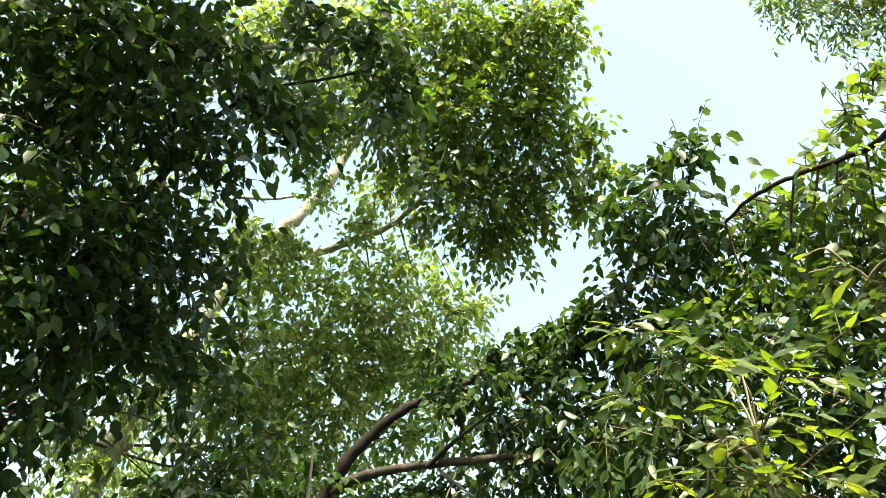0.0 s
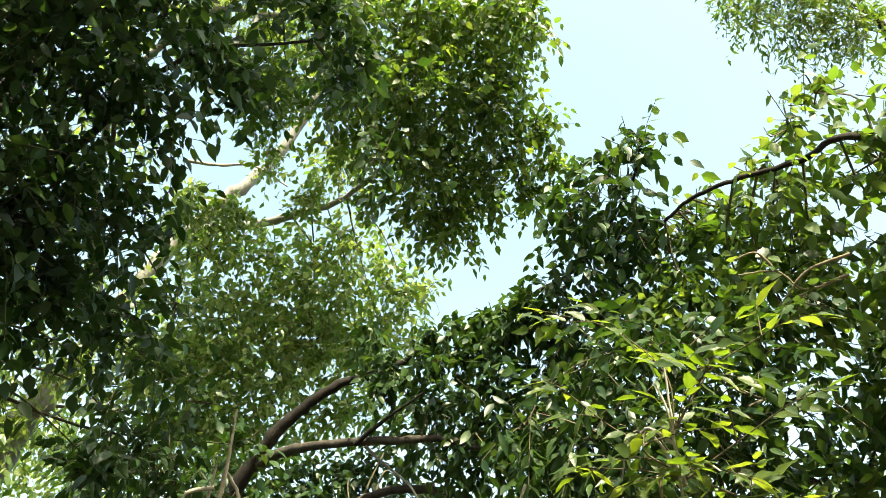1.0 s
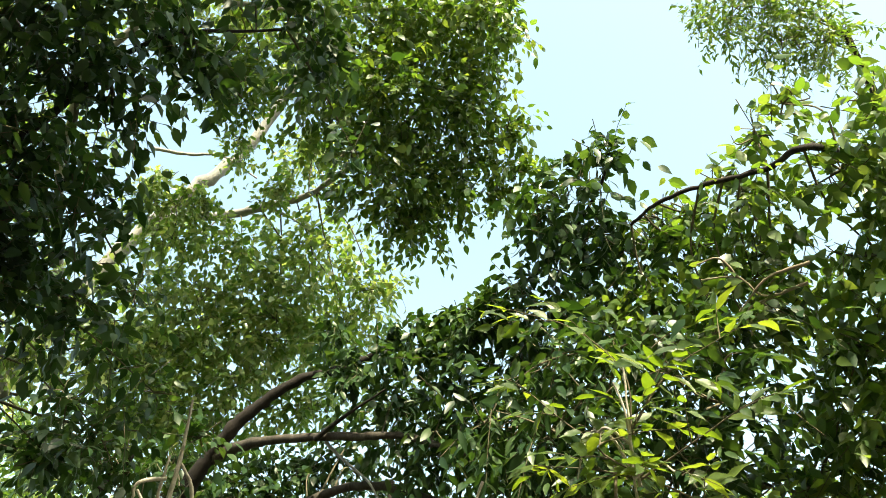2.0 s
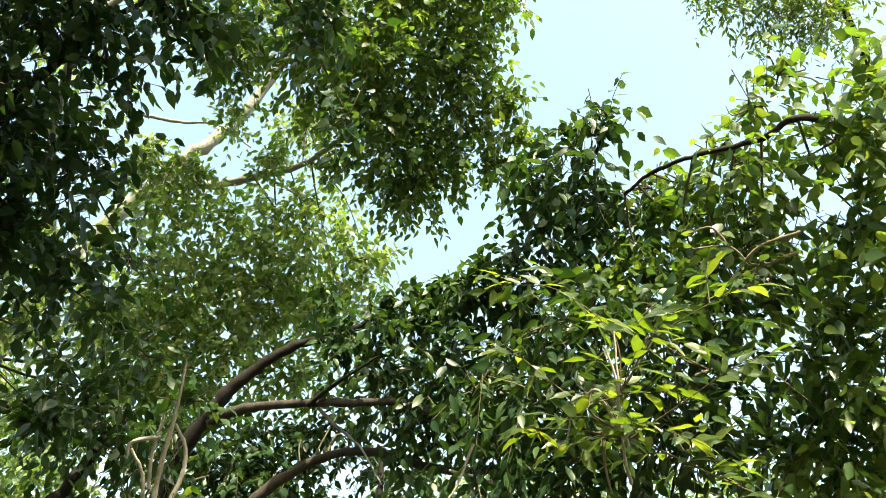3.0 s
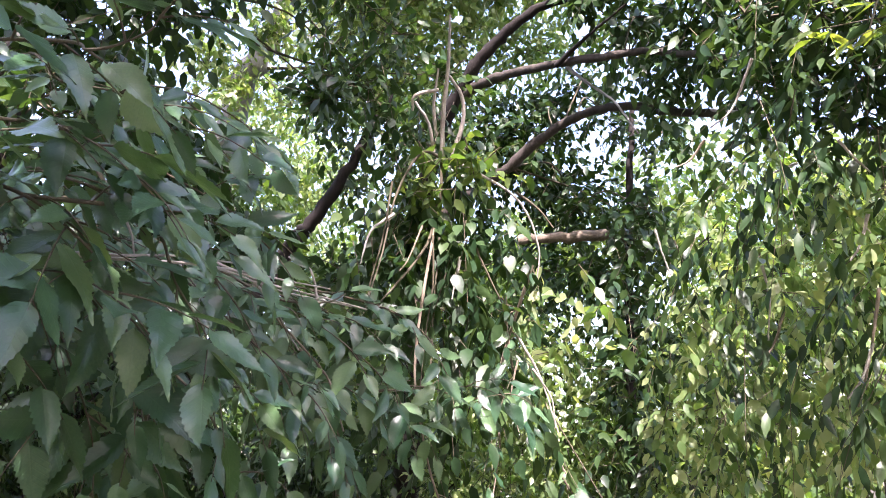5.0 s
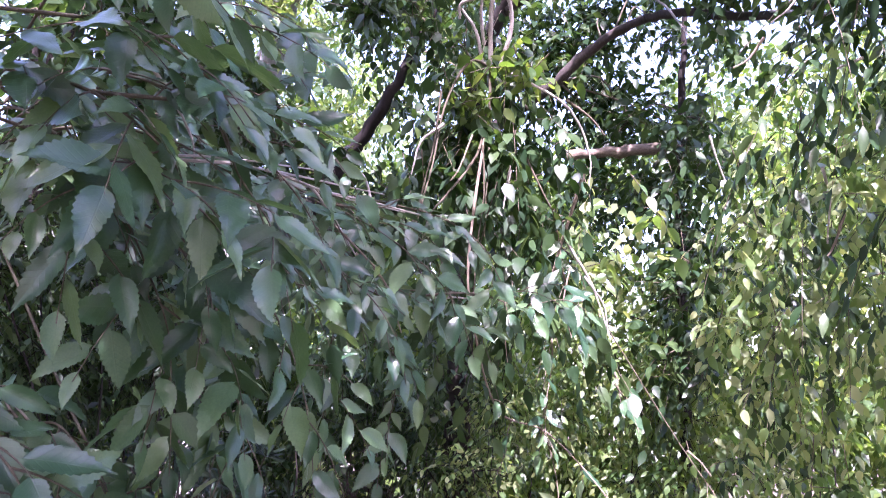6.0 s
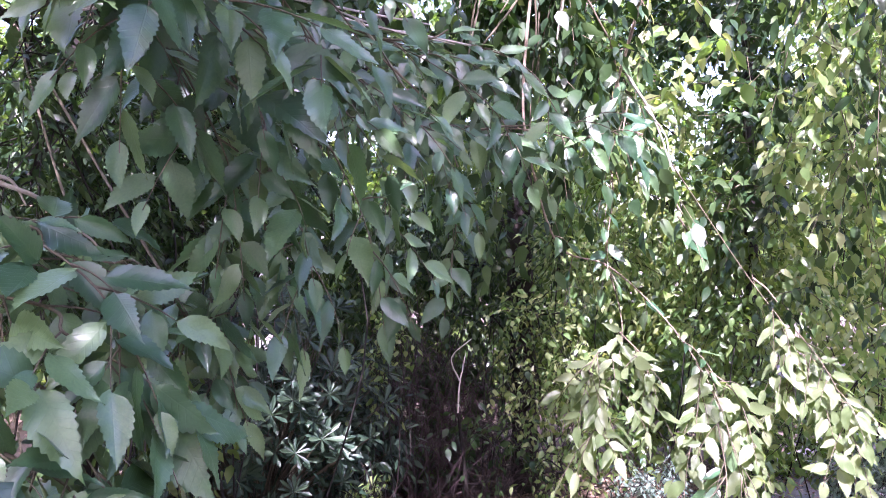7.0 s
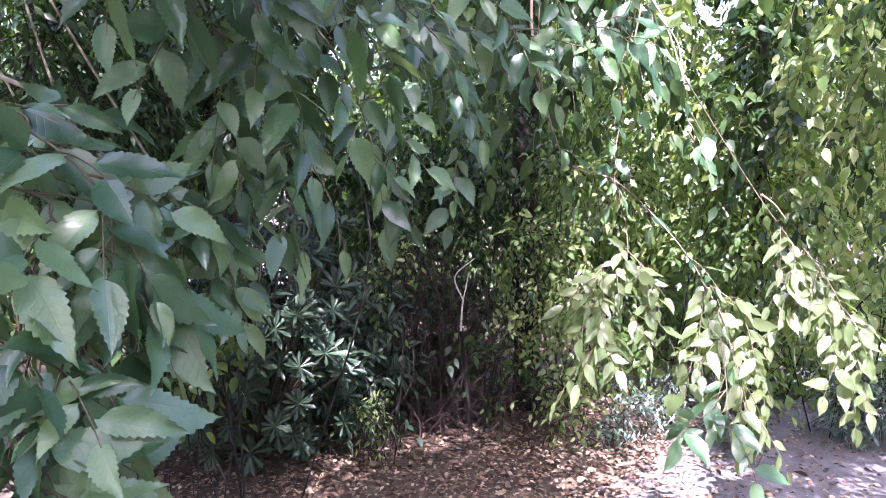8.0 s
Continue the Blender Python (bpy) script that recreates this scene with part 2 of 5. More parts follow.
NARROW = (np.array([[0, 0, 0], [0.4, 0.16, 0.03], [0.4, -0.16, 0.03], [1, 0, -0.08], [0.45, 0, -0.02]]),
          np.array([[0, 4, 1], [4, 3, 1], [0, 2, 4], [4, 2, 3]]))


def leaf_arrays(rng, at, along, size, shape, up=0.8):
    """Vertices and triangles of many leaves: where each starts, the way it points, and its length."""
    form, tris = shape
    n = len(at)
    x = unit(along)
    nrm = unit(rng.normal(0, 0.55, (n, 3)) + np.array([0, 0, up]))
    y = unit(np.cross(nrm, x))
    z = np.cross(x, y)
    s = size[:, None, None]
    wide = rng.uniform(0.85, 1.25, n)[:, None, None]
    v = at[:, None, :] + s * (form[None, :, 0:1] * x[:, None, :] + wide * form[None, :, 1:2] * y[:, None, :] + form[None, :, 2:3] * z[:, None, :])
    f = tris[None] + (np.arange(n) * len(form))[:, None, None]
    return v.reshape(-1, 3), f.reshape(-1, 3)


DENSE = 5.5


def sprays(seed, clumps, per_area, leaf, shape=OVATE, twig=0.34, droop=0.55, leaves=9, flat=0.85, spread=0.45):
    """Clumps of leafy twigs. Returns leaf vertices, leaf triangles and the twigs' paths."""
    rng = np.random.default_rng(seed)
    starts, ways = [], []
    for x, y, z, r in clumps:
        n = max(3, int(DENSE * per_area * r * r))
        d = unit(rng.normal(0, 1, (n, 3)))
        rad = r * rng.uniform(0.05, 1, n) ** spread
        p = np.array([x, y, z]) + d * rad[:, None] * np.array([1, 1, flat])
        w = unit(0.6 * d + rng.normal(0, 0.55, (n, 3)) + np.array([0, 0, -droop * 0.5]))
        starts.append(p), ways.append(w)
    p, w = np.concatenate(starts), np.concatenate(ways)
    n = len(p)
    length = twig * rng.uniform(0.6, 1.35, n)
    p = p - w * length[:, None] * 0.5
    k = np.linspace(0.1, 1, leaves)
    sag = droop * 0.55
    line = p[:, None, :] + w[:, None, :] * (k[None, :, None] * length[:, None, None])
    line[..., 2] -= sag * length[:, None] * k[None, :] ** 2
    tan = w[:, None, :] + np.array([0, 0, -1.0]) * (2 * sag * k)[None, :, None]
    side = unit(np.cross(tan, np.array([0, 0, 1.0])) + 1e-4)
    side = side * np.where(np.arange(leaves) % 2, 1.0, -1.0)[None, :, None]
    along = 0.55 * tan + 0.75 * side + np.array([0, 0, -droop * 0.7]) + rng.normal(0, 0.28, (n, leaves, 3))
    size = leaf * rng.uniform(0.6, 1.25, (n, leaves))
    keep = rng.uniform(0, 1, (n, leaves)) < 0.88
    v, f = leaf_arrays(rng, line[keep], along[keep], size[keep], shape)
    paths = [(np.array([p[i], line[i, leaves // 2], line[i, -1]]), 0.0028, 0.0012) for i in range(0, n, 3)]
    return v, f, paths


def crown(parent, seed, clumps, per_area, leaf, mat, limbs=None, shape=OVATE, bark=TWIG, label="", stout=1.0, **kw):
    """A part of a tree's crown: leaves, twigs, and boughs that lead from the limbs to each clump."""
    v, f, paths = sprays(seed, clumps, per_area, leaf, shape, **kw)
    tagged(mesh_object("leaves", v, f, mat, parent, label), kind="stuff")
    rng = np.random.default_rng(seed + 5)
    if limbs is not None:
        for x, y, z, r in clumps:
            c = np.array([x, y, z])
            d = np.linalg.norm(limbs - c, axis=1) + 0.6 * np.maximum(0, limbs[:, 2] - c[2])
            a = limbs[d.argmin()]
            m = (a + c) / 2 + rng.normal(0, 0.08, 3) * np.linalg.norm(a - c)
            m[2] += 0.08 * np.linalg.norm(a - c)
            thick = stout * min(0.02, 0.005 + 0.005 * np.linalg.norm(a - c))
            paths.append((curve([a, m, c], 5), thick, 0.004))
            for _ in range(5):
                e = c + unit(rng.normal(0, 1, 3)) * r * 0.8
                paths.append((curve([c, (c + e) / 2 + rng.normal(0, 0.04, 3), e], 3), 0.006, 0.002))
    tagged(bars("twig_tangle", paths, bark, parent), kind="stuff")


def thing(name, label, category, at=(0, 0, 0), group="", kind=""):
    ob = new(name)
    ob.matrix_basis = Matrix.Translation(at)
    ob.empty_display_size = 0.2
    return tagged(ob, label, category, group, kind)


def near_leaf_mesh(i, mat):
    """A hackberry leaf one unit long: uneven base, toothed edge, long drawn-out tip, arched along its midrib."""
    rng = np.random.default_rng(400 + i)
    steps = 22
    bend, fold, skew = rng.uniform(0.02, 0.26), rng.uniform(0.08, 0.36), rng.uniform(-0.09, 0.09)
    wave, phase = rng.uniform(0.006, 0.022), rng.uniform(0, 6)
    vs, fs = [], []
    for k in range(steps + 1):
        t = k / steps
        w = 0.67 * t ** 0.58 * (1 - t) ** 1.25 * (1.0 if t < 0.7 else 1.0 - 1.3 * (t - 0.7))
        x0 = skew * math.sin(t * 3.1)
        for side in (-1, -0.5, 0, 0.5, 1):
            edge = abs(side) == 1
            ww = w * (1 + (0.10 if k % 2 else -0.05) * edge) * (1.06 if side > 0 else 0.95)
            y = t + (0.028 if edge and k % 2 and k < steps - 2 else 0) - 0.05 * (1 - t) ** 6 * (side > 0)
            z = -bend * t * t + fold * ww * abs(side) ** 1.4 + wave * math.sin(13 * t + phase + 1.7 * side) * abs(side)
            vs.append((x0 + side * ww, y, z))
    for k in range(steps):
        for c in range(4):
            a = 5 * k + c
            fs.append((a, a + 1, a + 6, a + 5))
    me = bpy.data.meshes.new("leaf")
    me.from_pydata(vs, [], fs)
    me.polygons.foreach_set("use_smooth", [True] * len(fs))
    me.materials.append(mat)
    return me


NEAR_LEAVES = [near_leaf_mesh(i, LEAF_NEAR) for i in range(8)]
WARM_LEAVES = [near_leaf_mesh(i, LEAF_WARM) for i in range(8)]
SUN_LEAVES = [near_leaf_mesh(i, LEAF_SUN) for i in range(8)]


def leafy_branch(label, stems, seed, size=0.095, every=0.10, twig=0.22, per_twig=6, bark=TWIG, limit=298, thick=0.0042, droop=0.9, bare=0.0, group="branches", blades=NEAR_LEAVES, roots=()):
    """A branch whose leaves are set one by one in two rows along side twigs. Each stem is a line of points; bare: the length of the
    first, from its root, with no leaves. A stem that starts at one of the roots bears no leaves before its second point."""
    rng = np.random.default_rng(seed)
    top = thing("branch", label, "branch", stems[0][0], group)
    for pts in stems:
        path = curve(pts, 10)
        v, q = tube(path, thick, thick * 0.3, 6, 0.06, rng)
        mesh_object("stem", v, q, bark, top, smooth=True)
    spots = []

    def leafy_twig(start, w, ln, m):
        k = np.linspace(0, 1, 6)[:, None]
        line = start + w * ln * k + np.array([0, 0, -1.0]) * droop * 0.55 * ln * k ** 2
        tv, tq = tube(line, 0.0022, 0.001, 4)
        holder = mesh_object("twig", tv, tq, bark, top, smooth=True)
        # the blades of one twig lie in one plane, tipped up and out to the open side
        out = unit(np.array([-start[0], -start[1], 0.0]) + 1e-6)
        flat = unit(np.array([0, 0, 0.72]) + 0.62 * out + rng.normal(0, 0.34, 3))
        for j in range(m):
            u = (j + 0.6) / m
            b = start + w * ln * u + np.array([0, 0, -1.0]) * droop * 0.55 * ln * u * u
            t2 = unit(w + np.array([0, 0, -1.0]) * 1.1 * droop * u)
            s2 = unit(np.cross(flat, t2)) * (1 if j % 2 else -1)
            d = 0.5 * t2 + 0.72 * s2 + np.array([0, 0, -0.36 * droop]) + rng.normal(0, 0.2, 3)
            if j == m - 1:
                d = t2 + rng.normal(0, 0.1, 3) + np.array([0, 0, -0.2 * droop])
            spots.append((holder, b, unit(d), flat + rng.normal(0, 0.28, 3), size * rng.uniform(0.62, 1.18) * (0.82 + 0.28 * math.sin(math.pi * u))))

    for pts in stems:
        path = curve(pts, 14)
        run = np.concatenate([[0], np.cumsum(np.linalg.norm(np.diff(path, axis=0), axis=1))])
        at = run[-1] * 0.02 + (bare if pts is stems[0] else 0)
        if pts[0] in roots:
            at = run[14]
        flip = 1
        while at < run[-1]:
            i = min(int(np.searchsorted(run, at)), len(path) - 1)
            tan = unit(path[min(i + 1, len(path) - 1)] - path[i - 1])
            side = unit(np.cross(tan, [0, 0, 1.0])) * flip
            w = unit(0.65 * tan + 0.65 * side + rng.normal(0, 0.36, 3) + np.array([0, 0, 0.05]))
            ln = twig * rng.uniform(0.5, 1.3)
            leafy_twig(path[i], w, ln, max(2, int(round(per_twig * ln / twig))))
            at += every * rng.uniform(0.6, 1.4)
            flip = -flip
        tan = unit(path[-1] - path[-3])
        leafy_twig(path[-1], tan, twig * 0.7, max(3, per_twig - 1))
    if len(spots) > limit:
        pick = sorted(rng.choice(len(spots), limit, replace=False))
        spots = [spots[i] for i in pick]
    for holder, b, d, flat, s in spots:
        y = Vector(d)
        x = y.cross(Vector(flat)).normalized()
        z = x.cross(y)
        stalk = Vector(b) + y * s * 0.1
        leaf = new("leaf", blades[int(rng.integers(0, 8))])
        m = Matrix((x, y, z)).transposed().to_4x4()
        leaf.parent = holder
        leaf.matrix_basis = Matrix.Translation(stalk) @ m @ Matrix.Diagonal((s * rng.uniform(0.85, 1.12), s * 1.05, s, 1))
    return top


# ---- ground ----
def ground_height(x, y):
    return 0.05 * noise.noise(Vector((x * 0.5, y * 0.5, 0))) + 0.02 * noise.noise(Vector((x * 2.3, y * 2.3, 4)))


def build_ground():
    n = 150
    s = np.linspace(-1, 1, n)
    lx = np.sinh(s * 6.2) / np.sinh(6.2) * 900
    ly = lx + 4
    vs = [(x, y, ground_height(x, y)) for y in ly for x in lx]
    i, j = np.meshgrid(np.arange(n - 1), np.arange(n - 1), indexing="ij")
    a = (i * n + j).ravel()
    ob = mesh_object("ground", vs, np.stack([a, a + 1, a + n + 1, a + n], -1), SOIL, smooth=True)
    tagged(ob, "brown woodland soil under trees, strewn with dry leaves", "ground", kind="structure")


def build_path():
    """Bare pale earth of a track that leaves towards the right."""
    rng = np.random.default_rng(3)
    edge_a = curve([(-1.2, -9.0), (-0.9, -3.0), (-0.75, 1.0), (-0.49, 3.67), (-0.21, 4.62), (0.02, 5.54), (0.40, 6.31), (1.6, 8.6)], 12)
    edge_b = curve([(2.2, -9.0), (2.2, -3.0), (2.25, 0.5), (2.5, 2.4), (2.8, 3.6), (3.3, 4.8), (4.0, 6.2), (5.6, 8.6)], 12)
    vs, fs = [], []
    m = 14
    for k in range(len(edge_a)):
        for j in range(m + 1):
            u = j / m
            p = edge_a[k] * (1 - u) + edge_b[k] * u
            if j in (0, m):
                p = p + rng.normal(0, 0.05, 2)
            vs.append((p[0], p[1], ground_height(p[0], p[1]) + (0.012 if 0 < j < m else -0.01)))
    for k in range(len(edge_a) - 1):
        for j in range(m):
            a = k * (m + 1) + j
            fs.append((a, a + 1, a + m + 2, a + m + 1))
    tagged(mesh_object("path", vs, fs, GRIT, smooth=True), "pale dry bare earth track in dappled sun", "path", kind="structure")


def build_litter():
    rng = np.random.default_rng(8)
    for name, n, lo, hi, size, label in (("leaf_litter", 40000, (-3.0, 2.4), (1.6, 6.5), 0.032, "dry brown fallen leaves covering the woodland ground"),
                                         ("fallen_leaves", 600, (-1.9, 2.6), (1.2, 5.4), 0.065, "larger pale tan fallen leaves on the ground"),
                                         ("scattered_leaves", 9000, (-7.0, -7.0), (7.0, 9.0), 0.06, "scattered dry leaves over the woodland floor")):
        p = rng.uniform(lo, hi, (n, 2))
        bare = p[:, 0] + 0.45 - 0.33 * (p[:, 1] - 3.67)
        p = p[rng.uniform(0, 1, n) < np.exp(-1.7 * np.maximum(0, bare))]
        n = len(p)
        z = np.array([ground_height(x, y) for x, y in p]) + rng.uniform(0.004, 0.035, n)
        a = rng.uniform(0, 2 * np.pi, n)
        along = np.stack([np.cos(a), np.sin(a), rng.normal(0, 0.25, n)], -1)
        v, f = leaf_arrays(rng, np.column_stack([p, z]), along, size * rng.uniform(0.5, 1.3, n), OVATE, up=1.5)
        tagged(mesh_object(name, v, f, LITTER), label, "leaf litter", kind="stuff")


build_ground()
build_path()
build_litter()


# ---- trees ----
def centre_tree():
    """The hackberry in the middle, its limbs darkened for shade and reaching to the right."""
    base = (-1.02, 5.20, 2.92)
    top = thing("tree", "hackberry tree with bare limbs darkened for shade and open green crown", "tree", (base[0], base[1] + 0.1, 0), "hackberry trees")
    _, t0 = bar("trunk", [(base[0] + 0.05, base[1] + 0.1, -0.05), (base[0], base[1] + 0.05, 1.4), base, (-0.97, 4.88, 3.47), (-0.80, 4.53, 3.95)], 0.10, 0.055, BARK_DARK, top, sides=12, seed=1)
    _, t1 = bar("limb", [(-0.82, 4.56, 3.90), (-0.64, 4.39, 4.16), (-0.46, 4.27, 4.32), (-0.23, 4.15, 4.46), (0.06, 4.05, 4.52), (0.35, 3.86, 4.61), (0.85, 3.37, 4.64), (1.13, 2.99, 4.68), (1.27, 2.56, 4.89)], 0.050, 0.008, BARK_DARK, top, seed=2)
    _, t2 = bar("limb", [(-0.75, 4.50, 4.03), (-0.56, 4.38, 4.09), (-0.30, 4.19, 4.06), (0.13, 3.90, 3.97), (0.40, 3.78, 3.93), (0.74, 3.50, 3.71)], 0.040, 0.018, BARK_BROWN, top, seed=3)
    _, t3 = bar("limb", [(-0.97, 5.00, 3.27), (-0.74, 4.87, 3.47), (-0.45, 4.73, 3.62), (-0.17, 4.56, 3.80), (0.10, 4.40, 3.89), (0.37, 4.19, 3.82), (0.70, 3.90, 3.62), (1.00, 3.54, 3.51)], 0.044, 0.022, BARK_BROWN, top, seed=4)
    bar("limb", [(-0.03, 4.01, 3.98), (0.10, 4.02, 3.87), (0.23, 4.01, 3.76), (0.36, 3.99, 3.55)], 0.011, 0.005, BARK_PALE, top, seed=6)
    bar("limb", [(-0.09, 4.01, 3.99), (0.08, 3.84, 4.07), (0.27, 3.66, 4.14)], 0.016, 0.006, BARK_DARK, top, seed=7)
    limbs = np.concatenate([t0[20:], t1, t2, t3])
    # Dark and light leaf copies put shade and sun into this crown's colour.
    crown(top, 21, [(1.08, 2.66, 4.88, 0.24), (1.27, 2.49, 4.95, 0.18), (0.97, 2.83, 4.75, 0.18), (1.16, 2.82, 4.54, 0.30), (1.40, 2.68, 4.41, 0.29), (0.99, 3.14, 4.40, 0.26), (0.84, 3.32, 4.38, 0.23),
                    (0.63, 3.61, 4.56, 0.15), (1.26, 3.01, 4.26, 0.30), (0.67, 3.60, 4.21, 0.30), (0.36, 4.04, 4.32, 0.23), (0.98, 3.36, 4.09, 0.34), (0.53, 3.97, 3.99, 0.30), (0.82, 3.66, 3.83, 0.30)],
          85, 0.082, LEAF_DARK, limbs, label="leaves in a shade-darkened green")
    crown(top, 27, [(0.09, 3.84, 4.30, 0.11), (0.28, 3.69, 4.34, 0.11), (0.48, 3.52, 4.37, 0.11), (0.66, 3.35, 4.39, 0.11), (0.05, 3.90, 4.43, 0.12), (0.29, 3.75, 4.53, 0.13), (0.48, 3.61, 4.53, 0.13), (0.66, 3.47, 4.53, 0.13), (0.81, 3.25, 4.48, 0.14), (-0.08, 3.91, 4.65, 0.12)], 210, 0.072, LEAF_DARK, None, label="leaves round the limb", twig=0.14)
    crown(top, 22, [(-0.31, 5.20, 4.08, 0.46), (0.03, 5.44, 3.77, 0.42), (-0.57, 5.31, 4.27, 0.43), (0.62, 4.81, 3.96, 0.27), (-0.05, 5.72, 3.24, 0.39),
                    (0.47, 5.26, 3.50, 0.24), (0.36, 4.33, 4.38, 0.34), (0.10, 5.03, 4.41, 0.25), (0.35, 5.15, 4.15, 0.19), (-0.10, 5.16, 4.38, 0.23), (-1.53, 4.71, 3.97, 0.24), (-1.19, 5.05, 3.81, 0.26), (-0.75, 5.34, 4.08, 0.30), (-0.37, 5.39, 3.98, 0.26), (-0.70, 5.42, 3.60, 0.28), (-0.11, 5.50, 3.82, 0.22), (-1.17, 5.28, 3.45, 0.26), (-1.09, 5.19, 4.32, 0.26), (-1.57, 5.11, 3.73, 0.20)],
          100, 0.075, LEAF_DARK, limbs, label="leaves behind the limbs in a shade-darkened green")
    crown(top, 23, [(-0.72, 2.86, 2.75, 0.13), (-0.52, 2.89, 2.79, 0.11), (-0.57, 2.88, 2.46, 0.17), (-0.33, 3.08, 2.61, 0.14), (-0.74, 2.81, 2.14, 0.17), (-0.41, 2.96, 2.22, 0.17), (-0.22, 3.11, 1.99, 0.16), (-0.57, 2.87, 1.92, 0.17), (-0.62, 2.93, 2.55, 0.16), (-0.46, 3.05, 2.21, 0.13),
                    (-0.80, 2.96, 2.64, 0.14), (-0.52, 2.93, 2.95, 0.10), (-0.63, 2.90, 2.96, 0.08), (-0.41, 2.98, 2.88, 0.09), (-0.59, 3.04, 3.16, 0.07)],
          62, 0.088, LEAF_DARK, None, OVATE, label="hanging leaves coloured dark as in shade", droop=1.1)
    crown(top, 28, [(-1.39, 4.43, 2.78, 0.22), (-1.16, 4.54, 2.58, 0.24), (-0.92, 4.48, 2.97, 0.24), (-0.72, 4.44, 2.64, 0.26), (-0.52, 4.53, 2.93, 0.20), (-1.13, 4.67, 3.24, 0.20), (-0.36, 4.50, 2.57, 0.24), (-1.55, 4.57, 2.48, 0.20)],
          85, 0.074, LEAF_DARK, limbs, label="leaves behind the dead twigs, darkened for shade")
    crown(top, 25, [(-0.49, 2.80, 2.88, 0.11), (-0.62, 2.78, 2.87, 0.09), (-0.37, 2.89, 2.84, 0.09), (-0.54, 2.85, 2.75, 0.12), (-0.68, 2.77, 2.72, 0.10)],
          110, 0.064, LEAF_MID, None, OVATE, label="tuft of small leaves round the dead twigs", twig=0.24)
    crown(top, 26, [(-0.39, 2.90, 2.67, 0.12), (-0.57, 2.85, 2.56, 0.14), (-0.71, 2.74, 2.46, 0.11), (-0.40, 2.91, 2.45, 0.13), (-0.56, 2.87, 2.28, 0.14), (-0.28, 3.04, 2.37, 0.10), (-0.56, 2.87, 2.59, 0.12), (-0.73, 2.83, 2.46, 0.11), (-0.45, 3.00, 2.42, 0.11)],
          85, 0.074, LEAF_DARK, None, OVATE, label="leaves below the dead twigs, darkened for shade", twig=0.3, droop=0.9)
    # Lit patch: sunlight is given by the lightened leaf colour.
    crown(top, 24, [(-0.04, 3.46, 2.37, 0.11), (0.09, 3.43, 2.49, 0.09), (-0.15, 3.44, 2.46, 0.08), (-0.10, 3.48, 2.22, 0.10)], 60, 0.085, LEAF_LIGHT, None, label="leaves lightened for sun")


